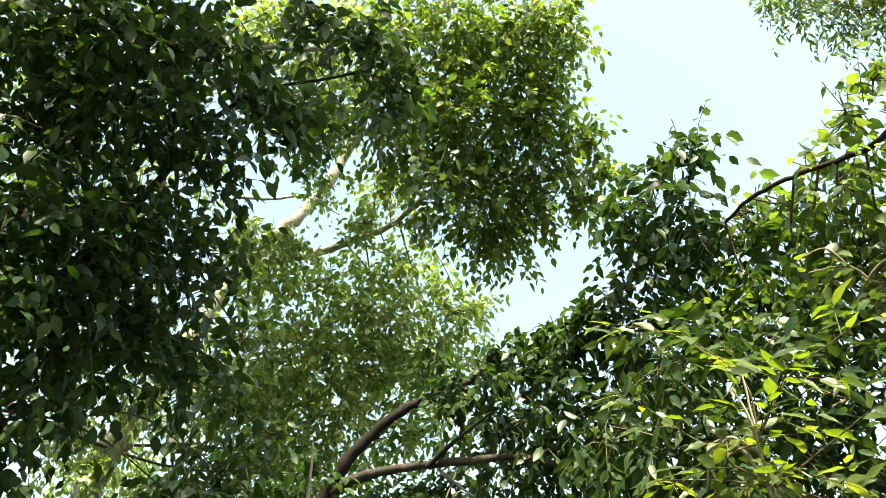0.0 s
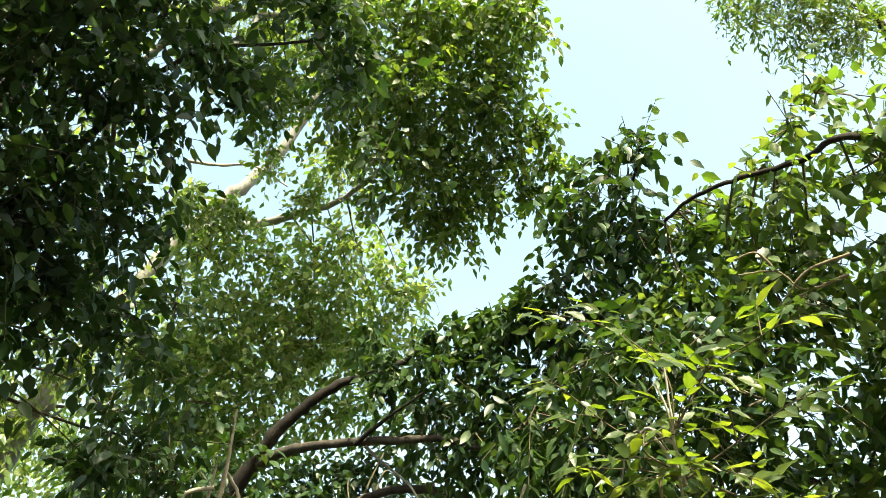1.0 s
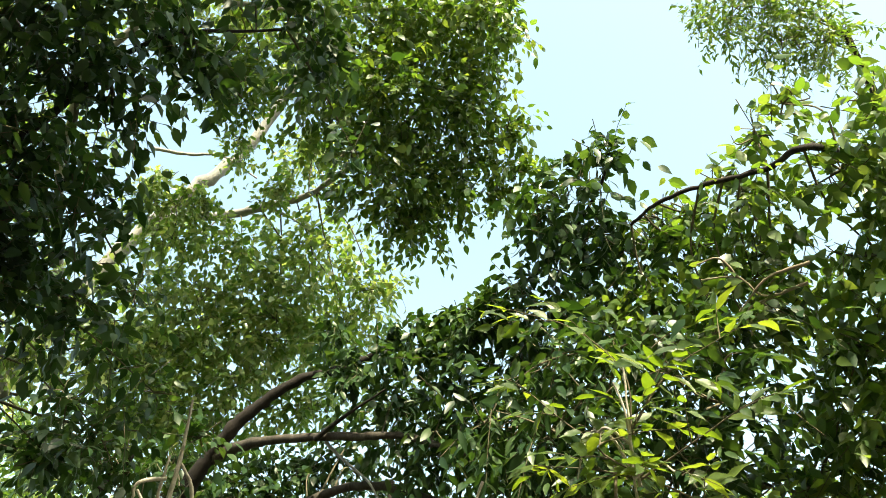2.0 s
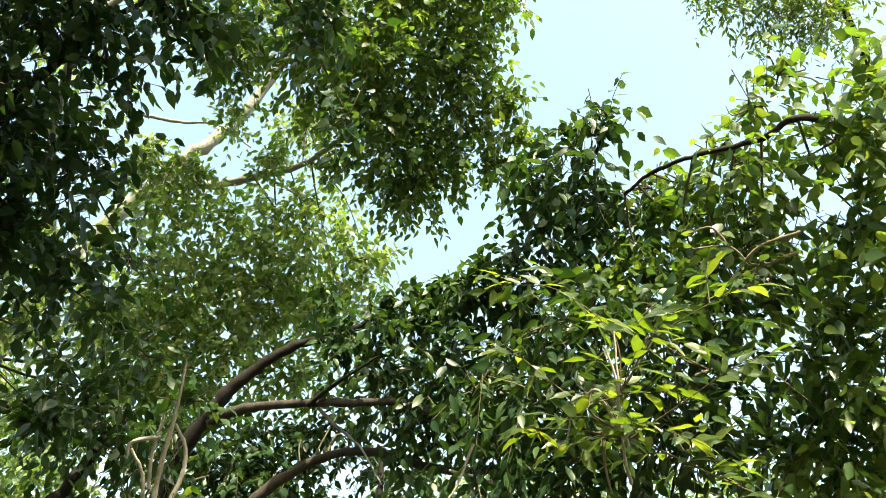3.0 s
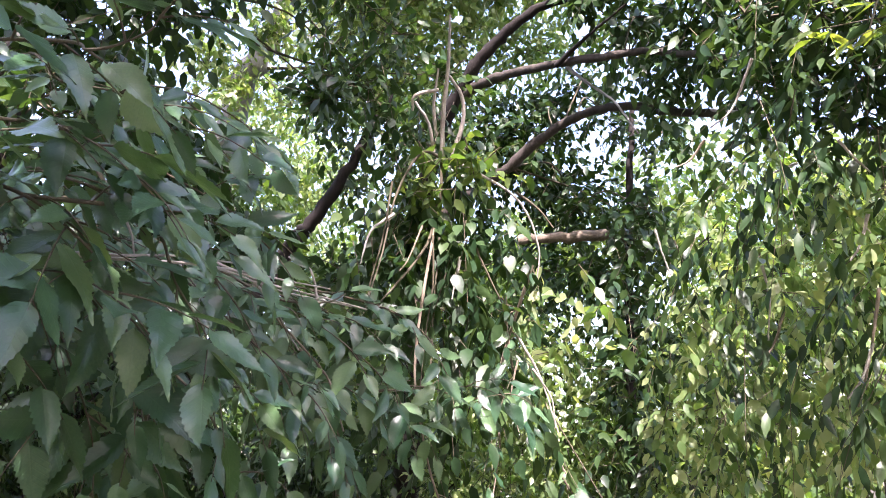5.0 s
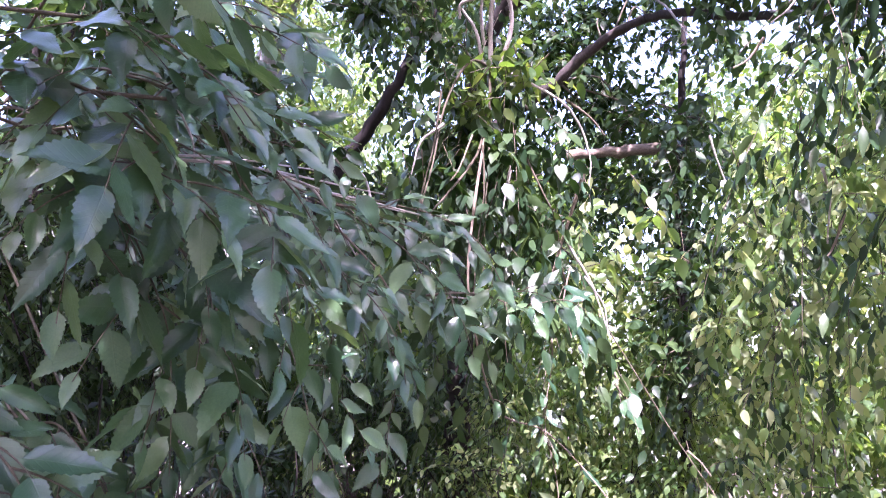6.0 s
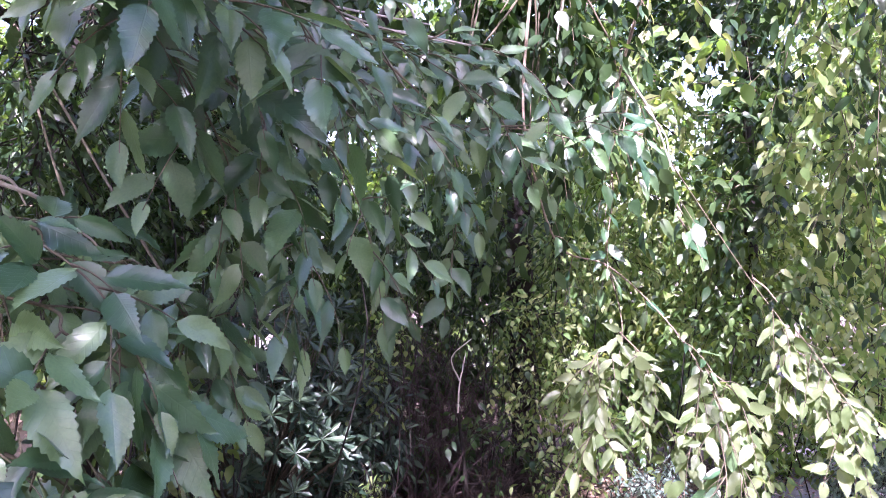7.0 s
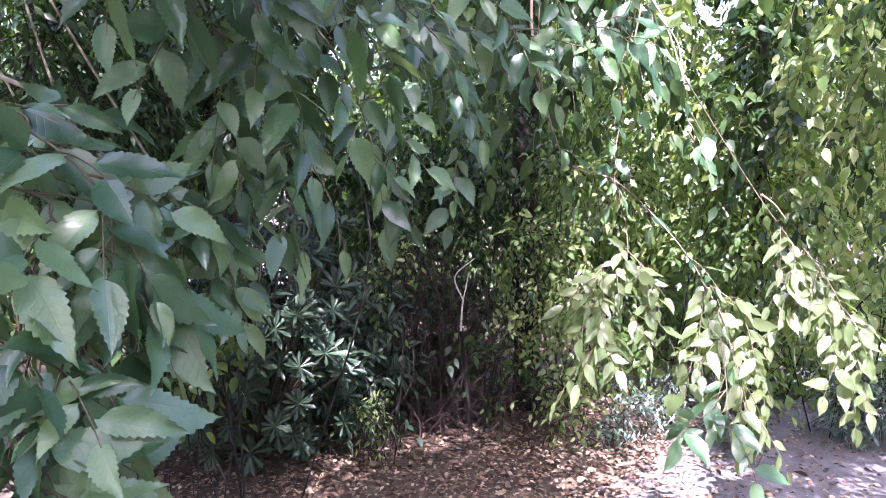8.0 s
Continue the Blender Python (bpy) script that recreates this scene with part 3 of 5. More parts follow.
def left_tree():
    """The near tree whose dense crown, its shade put into leaf colour, hangs over the left."""
    foot = (-2.50, 2.87, 3.76)
    top = thing("tree", "broad-leaved tree with dense hanging crown, its green darkened for shade", "tree", (foot[0], foot[1], 0), "hackberry trees")
    _, t0 = bar("trunk", [(foot[0] - 0.05, foot[1], -0.05), (foot[0] - 0.03, foot[1], 1.2), foot, (foot[0] + 0.05, foot[1] + 0.1, 4.6), (foot[0] + 0.2, foot[1] + 0.2, 6.2)], 0.12, 0.06, BARK_DARK, top, sides=12, seed=11)
    _, t1 = bar("limb", [(foot[0], foot[1], 3.4), (-1.36, 2.03, 3.69), (-1.14, 1.97, 4.05), (-0.87, 1.93, 4.61), (-0.40, 2.11, 5.09)], 0.035, 0.006, BARK_DARK, top, seed=12)
    bar("limb", [(foot[0] - 0.03, foot[1], 2.1), (-2.1, 2.1, 2.3), (-1.7, 0.9, 2.2), (-1.6, 0.75, 1.55)], 0.022, 0.008, BARK_DARK, top, seed=13)
    limbs = np.concatenate([t0[10:], t1])
    # Shade of this near crown is painted in by the darkened leaf colour.
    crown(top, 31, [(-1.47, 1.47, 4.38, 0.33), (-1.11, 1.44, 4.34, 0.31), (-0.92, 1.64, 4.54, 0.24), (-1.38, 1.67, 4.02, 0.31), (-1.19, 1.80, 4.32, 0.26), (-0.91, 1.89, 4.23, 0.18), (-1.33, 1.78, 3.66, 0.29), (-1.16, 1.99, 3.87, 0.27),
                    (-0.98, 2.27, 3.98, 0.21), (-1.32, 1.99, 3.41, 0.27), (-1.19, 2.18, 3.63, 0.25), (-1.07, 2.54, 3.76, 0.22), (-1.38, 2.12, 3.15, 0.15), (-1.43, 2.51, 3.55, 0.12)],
          180, 0.066, LEAF_DARK, limbs, label="dense leaves, their green darkened for shade")
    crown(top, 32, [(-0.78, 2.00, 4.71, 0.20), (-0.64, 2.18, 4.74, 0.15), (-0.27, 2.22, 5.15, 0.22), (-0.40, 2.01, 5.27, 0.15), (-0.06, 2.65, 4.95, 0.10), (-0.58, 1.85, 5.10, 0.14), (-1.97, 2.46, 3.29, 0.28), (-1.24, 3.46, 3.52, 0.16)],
          150, 0.078, LEAF_DARK, limbs, label="leaves of the outer crown, darkened for shade")
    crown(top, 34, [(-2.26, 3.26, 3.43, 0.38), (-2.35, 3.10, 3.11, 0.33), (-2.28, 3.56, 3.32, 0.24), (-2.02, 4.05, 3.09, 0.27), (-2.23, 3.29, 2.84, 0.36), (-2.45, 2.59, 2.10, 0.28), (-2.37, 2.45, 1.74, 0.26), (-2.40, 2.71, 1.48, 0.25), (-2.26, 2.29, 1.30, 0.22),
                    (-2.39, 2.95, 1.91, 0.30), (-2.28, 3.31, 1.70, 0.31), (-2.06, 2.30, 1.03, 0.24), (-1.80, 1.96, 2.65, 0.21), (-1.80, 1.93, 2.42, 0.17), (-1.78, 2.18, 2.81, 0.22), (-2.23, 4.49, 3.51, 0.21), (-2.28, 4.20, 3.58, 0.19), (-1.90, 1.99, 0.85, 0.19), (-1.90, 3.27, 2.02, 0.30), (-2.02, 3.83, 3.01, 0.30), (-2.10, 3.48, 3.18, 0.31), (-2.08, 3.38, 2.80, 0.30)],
          75, 0.07, LEAF_DARK, limbs, label="low leaves darkened for shade")
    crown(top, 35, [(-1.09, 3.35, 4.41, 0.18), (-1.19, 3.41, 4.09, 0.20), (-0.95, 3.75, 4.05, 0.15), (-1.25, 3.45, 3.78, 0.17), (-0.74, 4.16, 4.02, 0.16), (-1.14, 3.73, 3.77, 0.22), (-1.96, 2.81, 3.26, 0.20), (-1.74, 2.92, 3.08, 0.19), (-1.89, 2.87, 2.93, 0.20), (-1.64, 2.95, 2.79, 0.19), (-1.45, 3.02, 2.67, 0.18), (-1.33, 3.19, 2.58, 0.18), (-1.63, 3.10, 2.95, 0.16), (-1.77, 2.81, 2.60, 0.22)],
          85, 0.078, LEAF_DARK, limbs, label="leaves at the crown's lower rim")


def tall_tree():
    """The tall pale-limbed tree behind, with sunlight put into its yellow-green crown colour."""
    foot = (-3.35, 6.52, 4.17)
    top = thing("tree", "tall pale-barked tree, its yellow-green crown lightened for sun", "tree", (foot[0] - 0.2, foot[1], 0), "tall trees")
    _, t0 = bar("trunk", [(foot[0] - 0.25, foot[1], -0.05), (foot[0] - 0.2, foot[1], 1.5), foot, (-2.93, 6.10, 5.23), (-2.81, 6.00, 5.25), (-2.55, 5.92, 5.97), (-2.04, 5.69, 6.88), (-1.52, 5.46, 7.45), (-1.11, 5.33, 8.08), (-0.65, 4.74, 9.10)], 0.17, 0.05, BARK_PALE, top, sides=12, seed=21)
    _, t1 = bar("limb", [(-1.94, 5.64, 6.98), (-1.20, 5.29, 6.83), (-0.86, 5.10, 6.81), (-0.47, 4.88, 6.80), (0.08, 4.33, 6.93), (0.53, 3.76, 6.98)], 0.05, 0.02, BARK_PALE, top, seed=22)
    _, t2 = bar("limb", [(-2.28, 3.95, 6.99), (-1.59, 3.45, 7.35), (-1.14, 3.47, 7.45), (-0.67, 3.44, 7.42), (-0.20, 3.34, 7.41), (0.34, 3.24, 7.35)], 0.03, 0.014, BARK_PALE, top, seed=23)
    _, t3 = bar("limb", [(-2.06, 5.21, 7.52), (-1.70, 5.14, 7.42), (-1.34, 5.04, 7.34), (-1.00, 5.13, 7.19)], 0.02, 0.008, BARK_PALE, top, seed=24)
    _, t4 = bar("limb", [(-0.86, 5.10, 6.81), (-0.64, 5.09, 6.71), (-0.38, 5.12, 6.56)], 0.018, 0.008, BARK_PALE, top, seed=25)
    bar("limb", [(-2.55, 5.92, 5.97), (-2.57, 4.92, 6.69), (-2.28, 3.95, 6.99)], 0.05, 0.03, BARK_PALE, top, seed=26)
    limbs = np.concatenate([t0[30:], t1, t2])
    crown(top, 41, [(-0.11, 3.44, 7.47, 0.63), (0.52, 3.32, 7.28, 0.56), (0.80, 3.18, 7.21, 0.35), (-0.39, 3.84, 6.93, 0.52), (0.29, 3.66, 6.70, 0.58), (0.79, 3.62, 6.67, 0.34), (0.25, 4.10, 6.33, 0.54), (0.77, 3.97, 6.25, 0.33),
                    (0.52, 4.31, 6.09, 0.27), (-1.11, 4.10, 7.26, 0.41), (1.05, 3.61, 6.49, 0.17), (1.16, 3.83, 6.29, 0.17), (1.06, 4.00, 6.16, 0.14)],
          120, 0.082, LEAF_MID, limbs, label="green leaves")
    # Sun on these lower and left clumps is in the lightened leaf colour.
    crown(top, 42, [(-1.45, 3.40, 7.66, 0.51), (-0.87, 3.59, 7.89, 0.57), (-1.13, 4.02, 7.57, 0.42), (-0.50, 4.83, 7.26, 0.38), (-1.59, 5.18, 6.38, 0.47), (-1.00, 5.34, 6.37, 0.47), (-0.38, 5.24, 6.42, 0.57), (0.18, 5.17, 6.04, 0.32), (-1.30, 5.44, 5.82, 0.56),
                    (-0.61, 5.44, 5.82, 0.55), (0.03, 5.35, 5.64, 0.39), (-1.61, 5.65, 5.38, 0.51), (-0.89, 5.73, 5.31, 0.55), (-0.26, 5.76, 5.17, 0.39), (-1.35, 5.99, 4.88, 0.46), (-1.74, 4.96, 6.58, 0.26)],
          84, 0.08, LEAF_LIGHT, limbs, label="yellow-green leaves lightened for sun", spread=0.55)
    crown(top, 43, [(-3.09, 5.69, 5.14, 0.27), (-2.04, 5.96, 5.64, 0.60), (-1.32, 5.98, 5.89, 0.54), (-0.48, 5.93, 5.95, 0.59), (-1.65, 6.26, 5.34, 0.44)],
          80, 0.08, LEAF_LIGHT, limbs, label="lower leaves coloured as if sunlit", spread=0.55)
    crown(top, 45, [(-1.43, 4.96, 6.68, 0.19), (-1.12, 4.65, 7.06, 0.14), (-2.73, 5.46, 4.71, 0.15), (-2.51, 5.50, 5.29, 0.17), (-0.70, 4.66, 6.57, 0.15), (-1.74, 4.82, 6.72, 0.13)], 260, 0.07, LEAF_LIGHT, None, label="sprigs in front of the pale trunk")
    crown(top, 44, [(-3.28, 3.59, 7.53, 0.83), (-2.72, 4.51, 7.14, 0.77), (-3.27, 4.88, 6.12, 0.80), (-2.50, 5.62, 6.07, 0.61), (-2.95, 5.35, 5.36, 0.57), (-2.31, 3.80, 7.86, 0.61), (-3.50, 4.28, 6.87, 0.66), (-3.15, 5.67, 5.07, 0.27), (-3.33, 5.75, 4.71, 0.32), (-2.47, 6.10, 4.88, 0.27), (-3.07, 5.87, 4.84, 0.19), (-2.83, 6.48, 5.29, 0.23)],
          32, 0.08, LEAF_LIGHT, limbs, label="leaves coloured as if sunlit, behind the dark left crown")


def right_tree():
    """The tree to the right, whose leafy curtain hangs close to the path."""
    top = thing("tree", "hackberry tree with long hanging leafy branches, sun and shade in its leaf colours", "tree", (5.8, 4.0, 0), "hackberry trees")
    _, t0 = bar("trunk", [(5.8, 4.0, -0.05), (5.75, 4.0, 1.5), (5.6, 3.9, 3.4), (5.3, 3.7, 6.4)], 0.14, 0.06, BARK_DARK, top, sides=12, seed=31)
    _, t1 = bar("limb", [(5.35, 3.7, 6.1), (3.6, 2.9, 5.5), (1.86, 1.80, 4.30), (1.69, 1.95, 4.31), (1.46, 2.11, 4.33), (1.35, 2.28, 4.38), (1.29, 2.45, 4.40)], 0.020, 0.008, BARK_DARK, top, seed=32)
    _, t2 = bar("limb", [(5.65, 3.9, 2.9), (3.6, 3.3, 2.9), (1.51, 3.06, 3.08), (1.29, 3.14, 3.13), (1.04, 3.30, 3.27), (0.67, 3.63, 3.50)], 0.03, 0.008, BARK_PALE, top, seed=33)
    limbs = np.concatenate([t0[8:], t1, t2])
    crown(top, 51, [(1.71, 2.15, 4.28, 0.25), (1.77, 2.03, 4.63, 0.14), (1.84, 1.88, 4.69, 0.13), (1.68, 2.22, 4.54, 0.13), (1.61, 2.48, 4.34, 0.25), (1.47, 2.52, 4.54, 0.12), (1.57, 2.38, 4.46, 0.13), (1.98, 2.33, 3.95, 0.24), (2.01, 2.47, 3.56, 0.23), (1.87, 2.62, 3.24, 0.23), (2.02, 2.45, 3.09, 0.22), (1.75, 2.35, 4.05, 0.27), (1.45, 2.68, 4.04, 0.28), (1.61, 2.47, 3.84, 0.29), (1.95, 1.86, 4.25, 0.23), (2.06, 1.65, 4.45, 0.19), (2.05, 1.97, 3.90, 0.25), (2.02, 2.23, 3.65, 0.28), (2.05, 2.31, 3.30, 0.27), (2.14, 1.75, 4.17, 0.26), (2.19, 2.11, 3.61, 0.28)],
          95, 0.076, LEAF_MID, limbs, label="green leaves")
    # The darker leaf copy puts this lower zone's shade into colour.
    crown(top, 52, [(1.05, 2.55, 3.57, 0.24), (1.28, 2.34, 3.53, 0.23), (1.39, 2.26, 3.35, 0.25), (0.88, 2.71, 3.41, 0.23), (1.08, 2.47, 3.26, 0.22), (1.31, 2.41, 3.17, 0.25), (0.66, 2.90, 3.55, 0.28), (0.87, 2.58, 3.36, 0.30),
                    (1.05, 2.49, 3.20, 0.27), (0.86, 3.03, 3.22, 0.30), (1.07, 2.83, 3.00, 0.31)],
          48, 0.088, LEAF_DARK, limbs, LANCE, label="green leaves")
    curtain = [(0.77, 3.56, 3.11, 0.28), (1.03, 3.27, 2.79, 0.34), (1.24, 3.10, 2.73, 0.30), (0.54, 3.94, 2.74, 0.24), (0.86, 3.72, 2.55, 0.34), (1.13, 3.46, 2.37, 0.35), (1.27, 3.18, 2.37, 0.25), (0.61, 4.03, 2.22, 0.33),
                    (0.93, 3.78, 2.05, 0.34), (1.19, 3.38, 1.98, 0.31), (0.69, 3.87, 1.71, 0.31), (0.72, 3.62, 2.04, 0.30), (0.77, 3.85, 1.31, 0.25), (0.50, 4.11, 1.40, 0.24)]
    # Same clumps twice: light and dark leaf colours stand in for sun and shade.
    crown(top, 53, curtain, 36, 0.07, LEAF_LIGHT, None, OVATE, label="hanging leaves coloured light as in sun", droop=0.9, twig=0.36)
    crown(top, 57, curtain, 15, 0.072, LEAF_DARK, None, OVATE, label="hanging leaves coloured dark as in shade", droop=0.9, twig=0.36)
    # Shade and sun of the near curtain and inner crown are likewise leaf colour.
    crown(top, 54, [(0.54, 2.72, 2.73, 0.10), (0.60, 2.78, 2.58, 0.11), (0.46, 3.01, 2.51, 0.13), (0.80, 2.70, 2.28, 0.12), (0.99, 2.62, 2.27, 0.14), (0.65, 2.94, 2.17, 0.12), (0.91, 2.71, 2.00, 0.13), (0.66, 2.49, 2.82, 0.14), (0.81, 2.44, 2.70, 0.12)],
          70, 0.085, LEAF_DARK, None, LANCE, label="near curtain of drooping leaves in a shade-dark colour", droop=1.3, twig=0.32)
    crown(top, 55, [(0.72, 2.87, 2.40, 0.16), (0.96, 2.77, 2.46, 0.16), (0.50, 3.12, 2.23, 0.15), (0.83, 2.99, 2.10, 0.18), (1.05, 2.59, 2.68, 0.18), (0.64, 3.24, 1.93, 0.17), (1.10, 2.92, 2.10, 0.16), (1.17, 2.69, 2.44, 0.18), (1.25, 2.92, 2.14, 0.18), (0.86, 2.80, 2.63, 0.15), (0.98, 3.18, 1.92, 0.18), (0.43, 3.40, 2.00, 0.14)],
          60, 0.066, LEAF_LIGHT, None, OVATE, label="near drooping leaves coloured light as if sunlit", droop=0.9, twig=0.3)
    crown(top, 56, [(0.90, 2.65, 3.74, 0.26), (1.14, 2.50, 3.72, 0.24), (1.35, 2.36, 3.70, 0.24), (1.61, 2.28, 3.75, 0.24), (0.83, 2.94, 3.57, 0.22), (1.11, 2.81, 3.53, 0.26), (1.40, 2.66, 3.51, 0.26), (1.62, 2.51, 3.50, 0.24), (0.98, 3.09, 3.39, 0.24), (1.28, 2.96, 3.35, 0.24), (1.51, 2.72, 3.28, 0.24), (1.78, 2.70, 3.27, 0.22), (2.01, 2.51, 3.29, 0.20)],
          56, 0.074, LEAF_DARK, limbs, label="dense leaves inside the crown, coloured dark for shade")


def far_tree():
    top = thing("tree", "tree with fine feathery leaves high against the sky", "tree", (6.6, 5.6, 0), "tall trees")
    _, t0 = bar("trunk", [(6.6, 5.6, -0.05), (6.4, 5.5, 3.0), (5.6, 4.7, 6.0), (3.16, 2.48, 6.54)], 0.16, 0.025, BARK_DARK, top, sides=10, seed=41)
    crown(top, 61, [(2.45, 2.54, 6.80, 0.34), (2.78, 2.62, 6.57, 0.29), (3.01, 2.53, 6.48, 0.31), (2.62, 2.41, 6.78, 0.40)], 130, 0.06, LEAF_MID, t0[12:], shape=NARROW, label="small narrow leaves", leaves=13)


def slim_tree():
    a = (-1.73, 4.36, 2.89)
    top = thing("tree", "slender dark leaning trunk among leaves", "tree", (a[0] - 1.6, a[1] + 0.1, 0), "tall trees")
    _, t0 = bar("trunk", [(a[0] - 1.6, a[1] + 0.1, -0.05), (a[0] - 0.75, a[1] + 0.05, 1.7), a, (-1.54, 4.30, 3.13), (-1.32, 4.21, 3.41), (-1.11, 4.24, 3.95)], 0.075, 0.03, BARK_DARK, top, sides=10, seed=51)
    crown(top, 71, [(-1.10, 4.16, 3.76, 0.18), (-1.45, 4.07, 3.86, 0.16), (-1.33, 4.40, 2.86, 0.21), (-1.73, 4.12, 2.52, 0.20), (-1.17, 4.15, 3.85, 0.18), (-0.90, 4.23, 3.70, 0.17), (-1.43, 4.10, 3.96, 0.16)], 90, 0.075, LEAF_DARK, t0[8:], label="dark leaves")


def unseen_shade_tree():
    """An unseen tree, added so that its crown over the camera's place shades it."""
    top = thing("tree", "unseen broad-leaved tree added so that its crown shades the clearing", "tree", (1.2, -2.4, 0), "hackberry trees")
    _, t0 = bar("trunk", [(1.2, -2.4, -0.05), (1.2, -2.35, 2.0), (1.1, -2.1, 4.2), (0.9, -1.4, 5.6)], 0.16, 0.06, BARK_DARK, top, sides=12, seed=71)
    # Clumps are out of view, set where they block sun from chosen leaves.
    crown(top, 33, [(-0.65, -0.5, 4.1, 0.8), (-0.5, 0.3, 4.4, 0.6), (-1.3, 0.1, 4.4, 0.55), (-0.9, 0.9, 5.9, 0.9), (-1.8, 1.0, 5.6, 0.9), (-0.6, -1.4, 4.6, 0.8), (-1.5, -0.9, 4.8, 0.9),
                    (0.2, -0.8, 4.4, 0.6), (-0.6, 1.2, 6.6, 0.8), (1.3, -1.6, 5.2, 0.8), (-0.3, -1.5, 4.0, 0.7), (-0.2, -2.2, 4.9, 0.7), (-0.8, -1.9, 4.3, 0.6), (-1.3, 0.5, 6.4, 0.8), (-0.6, 0.4, 6.3, 0.7), (-0.45, -1.3, 4.5, 0.7), (-0.28, -0.12, 4.9, 0.28), (-0.6, -0.1, 4.8, 0.4), (-0.25, -0.12, 5.2, 0.30), (-0.10, -0.05, 5.0, 0.20), (-0.45, -0.3, 5.1, 0.36), (-0.35, 0.1, 5.3, 0.30), (-0.5, -0.2, 5.4, 0.36)],
          40, 0.1, LEAF_DARK, t0[8:], label="unseen leaves added overhead to cast shade")


def stub_tree():
    """A dark upright stem in the shade that carries a pale broken side limb."""
    a = (0.38, 4.83, 3.01)
    top = thing("tree", "dark upright stem with a pale broken side limb", "tree", (a[0], a[1], 0), "tall trees")
    _, t0 = bar("trunk", [(a[0] - 0.02, a[1], -0.05), (a[0] + 0.02, a[1], 1.3), a, (a[0] + 0.05, a[1] + 0.1, 4.2)], 0.05, 0.02, BARK_DARK, top, sides=10, seed=61)
    bar("stub", [(0.37, 4.72, 3.22), (0.01, 4.65, 3.17), (-0.31, 4.60, 3.13)], 0.030, 0.034, BARK_TAN, top, "pale broken side limb", seed=62, wobble=0.2)
    crown(top, 72, [(0.51, 4.78, 3.14, 0.22), (0.17, 4.95, 3.00, 0.22), (0.47, 4.91, 2.60, 0.26), (0.09, 4.90, 3.49, 0.19), (0.29, 4.40, 3.09, 0.12), (0.43, 4.33, 3.24, 0.15), (0.33, 4.38, 2.75, 0.20), (0.32, 4.37, 2.31, 0.22), (0.31, 4.40, 1.96, 0.26)], 110, 0.08, LEAF_DARK, t0[8:], label="dark leaves")


centre_tree()
left_tree()
tall_tree()
right_tree()
far_tree()
slim_tree()
stub_tree()
unseen_shade_tree()


# ---- branches hanging close to the camera ----
ROOT_L, ROOT_HIGH, ROOT_LOW = ROOTS = (-2.1, 2.1, 2.3), (-1.7, 0.9, 2.2), (-1.6, 0.75, 1.55)
leafy_branch("drooping hackberry branch with large toothed green leaves in shade",
             [[ROOT_LOW, (-1.09, 1.07, 1.58), (-0.98, 1.08, 1.54), (-0.89, 1.08, 1.48), (-0.83, 1.08, 1.40)],
              [ROOT_LOW, (-1.01, 1.03, 1.47), (-0.91, 1.04, 1.42), (-0.85, 1.07, 1.38), (-0.81, 1.09, 1.35)],
              [ROOT_LOW, (-1.16, 1.15, 1.53), (-1.08, 1.15, 1.49), (-0.99, 1.14, 1.49), (-0.94, 1.16, 1.45)]], 81, size=0.108, every=0.042, twig=0.13, per_twig=4, droop=0.5, roots=ROOTS)
leafy_branch("low hackberry spray of large overlapping green leaves",
             [[ROOT_LOW, (-0.97, 0.98, 1.37), (-0.92, 1.00, 1.34), (-0.87, 1.01, 1.29), (-0.83, 1.01, 1.24)],
              [ROOT_LOW, (-0.95, 0.95, 1.28), (-0.88, 0.97, 1.25), (-0.85, 0.99, 1.22), (-0.84, 1.00, 1.19)],
              [ROOT_LOW, (-0.93, 0.93, 1.18), (-0.88, 0.94, 1.15), (-0.84, 0.95, 1.14)],
              [ROOT_LOW, (-0.91, 0.91, 1.12), (-0.87, 0.92, 1.11), (-0.83, 0.93, 1.09), (-0.81, 0.93, 1.04)]], 101, size=0.106, every=0.034, twig=0.13, per_twig=4, droop=0.55, roots=ROOTS)
leafy_branch("cluster of hanging green leaves below a bare twig",
             [[ROOT_L, (-1.34, 1.54, 1.60), (-1.14, 1.49, 1.52), (-1.05, 1.49, 1.44), (-1.00, 1.50, 1.36), (-0.96, 1.51, 1.31)],
              [(-1.14, 1.49, 1.52), (-1.12, 1.49, 1.45), (-1.11, 1.47, 1.37)],
              [ROOT_L, (-1.06, 1.49, 1.47), (-0.99, 1.51, 1.45), (-0.96, 1.51, 1.38), (-0.94, 1.51, 1.32)]], 111, size=0.092, every=0.05, twig=0.13, per_twig=5, droop=0.9, roots=ROOTS)
leafy_branch("leafy hackberry branch with big drooping green leaves",
             [[ROOT_HIGH, (-1.12, 1.18, 2.13), (-0.99, 1.17, 2.04), (-0.93, 1.17, 1.94), (-0.92, 1.16, 1.84)],
              [(-1.12, 1.18, 2.13), (-0.94, 1.18, 2.08), (-0.81, 1.19, 1.99), (-0.76, 1.21, 1.92), (-0.74, 1.22, 1.86)],
              [(-0.94, 1.18, 2.08), (-0.78, 1.27, 2.08), (-0.72, 1.30, 1.97), (-0.67, 1.32, 1.90), (-0.65, 1.33, 1.85)]], 82, size=0.112, every=0.065, twig=0.15, per_twig=4, droop=0.8, roots=ROOTS)
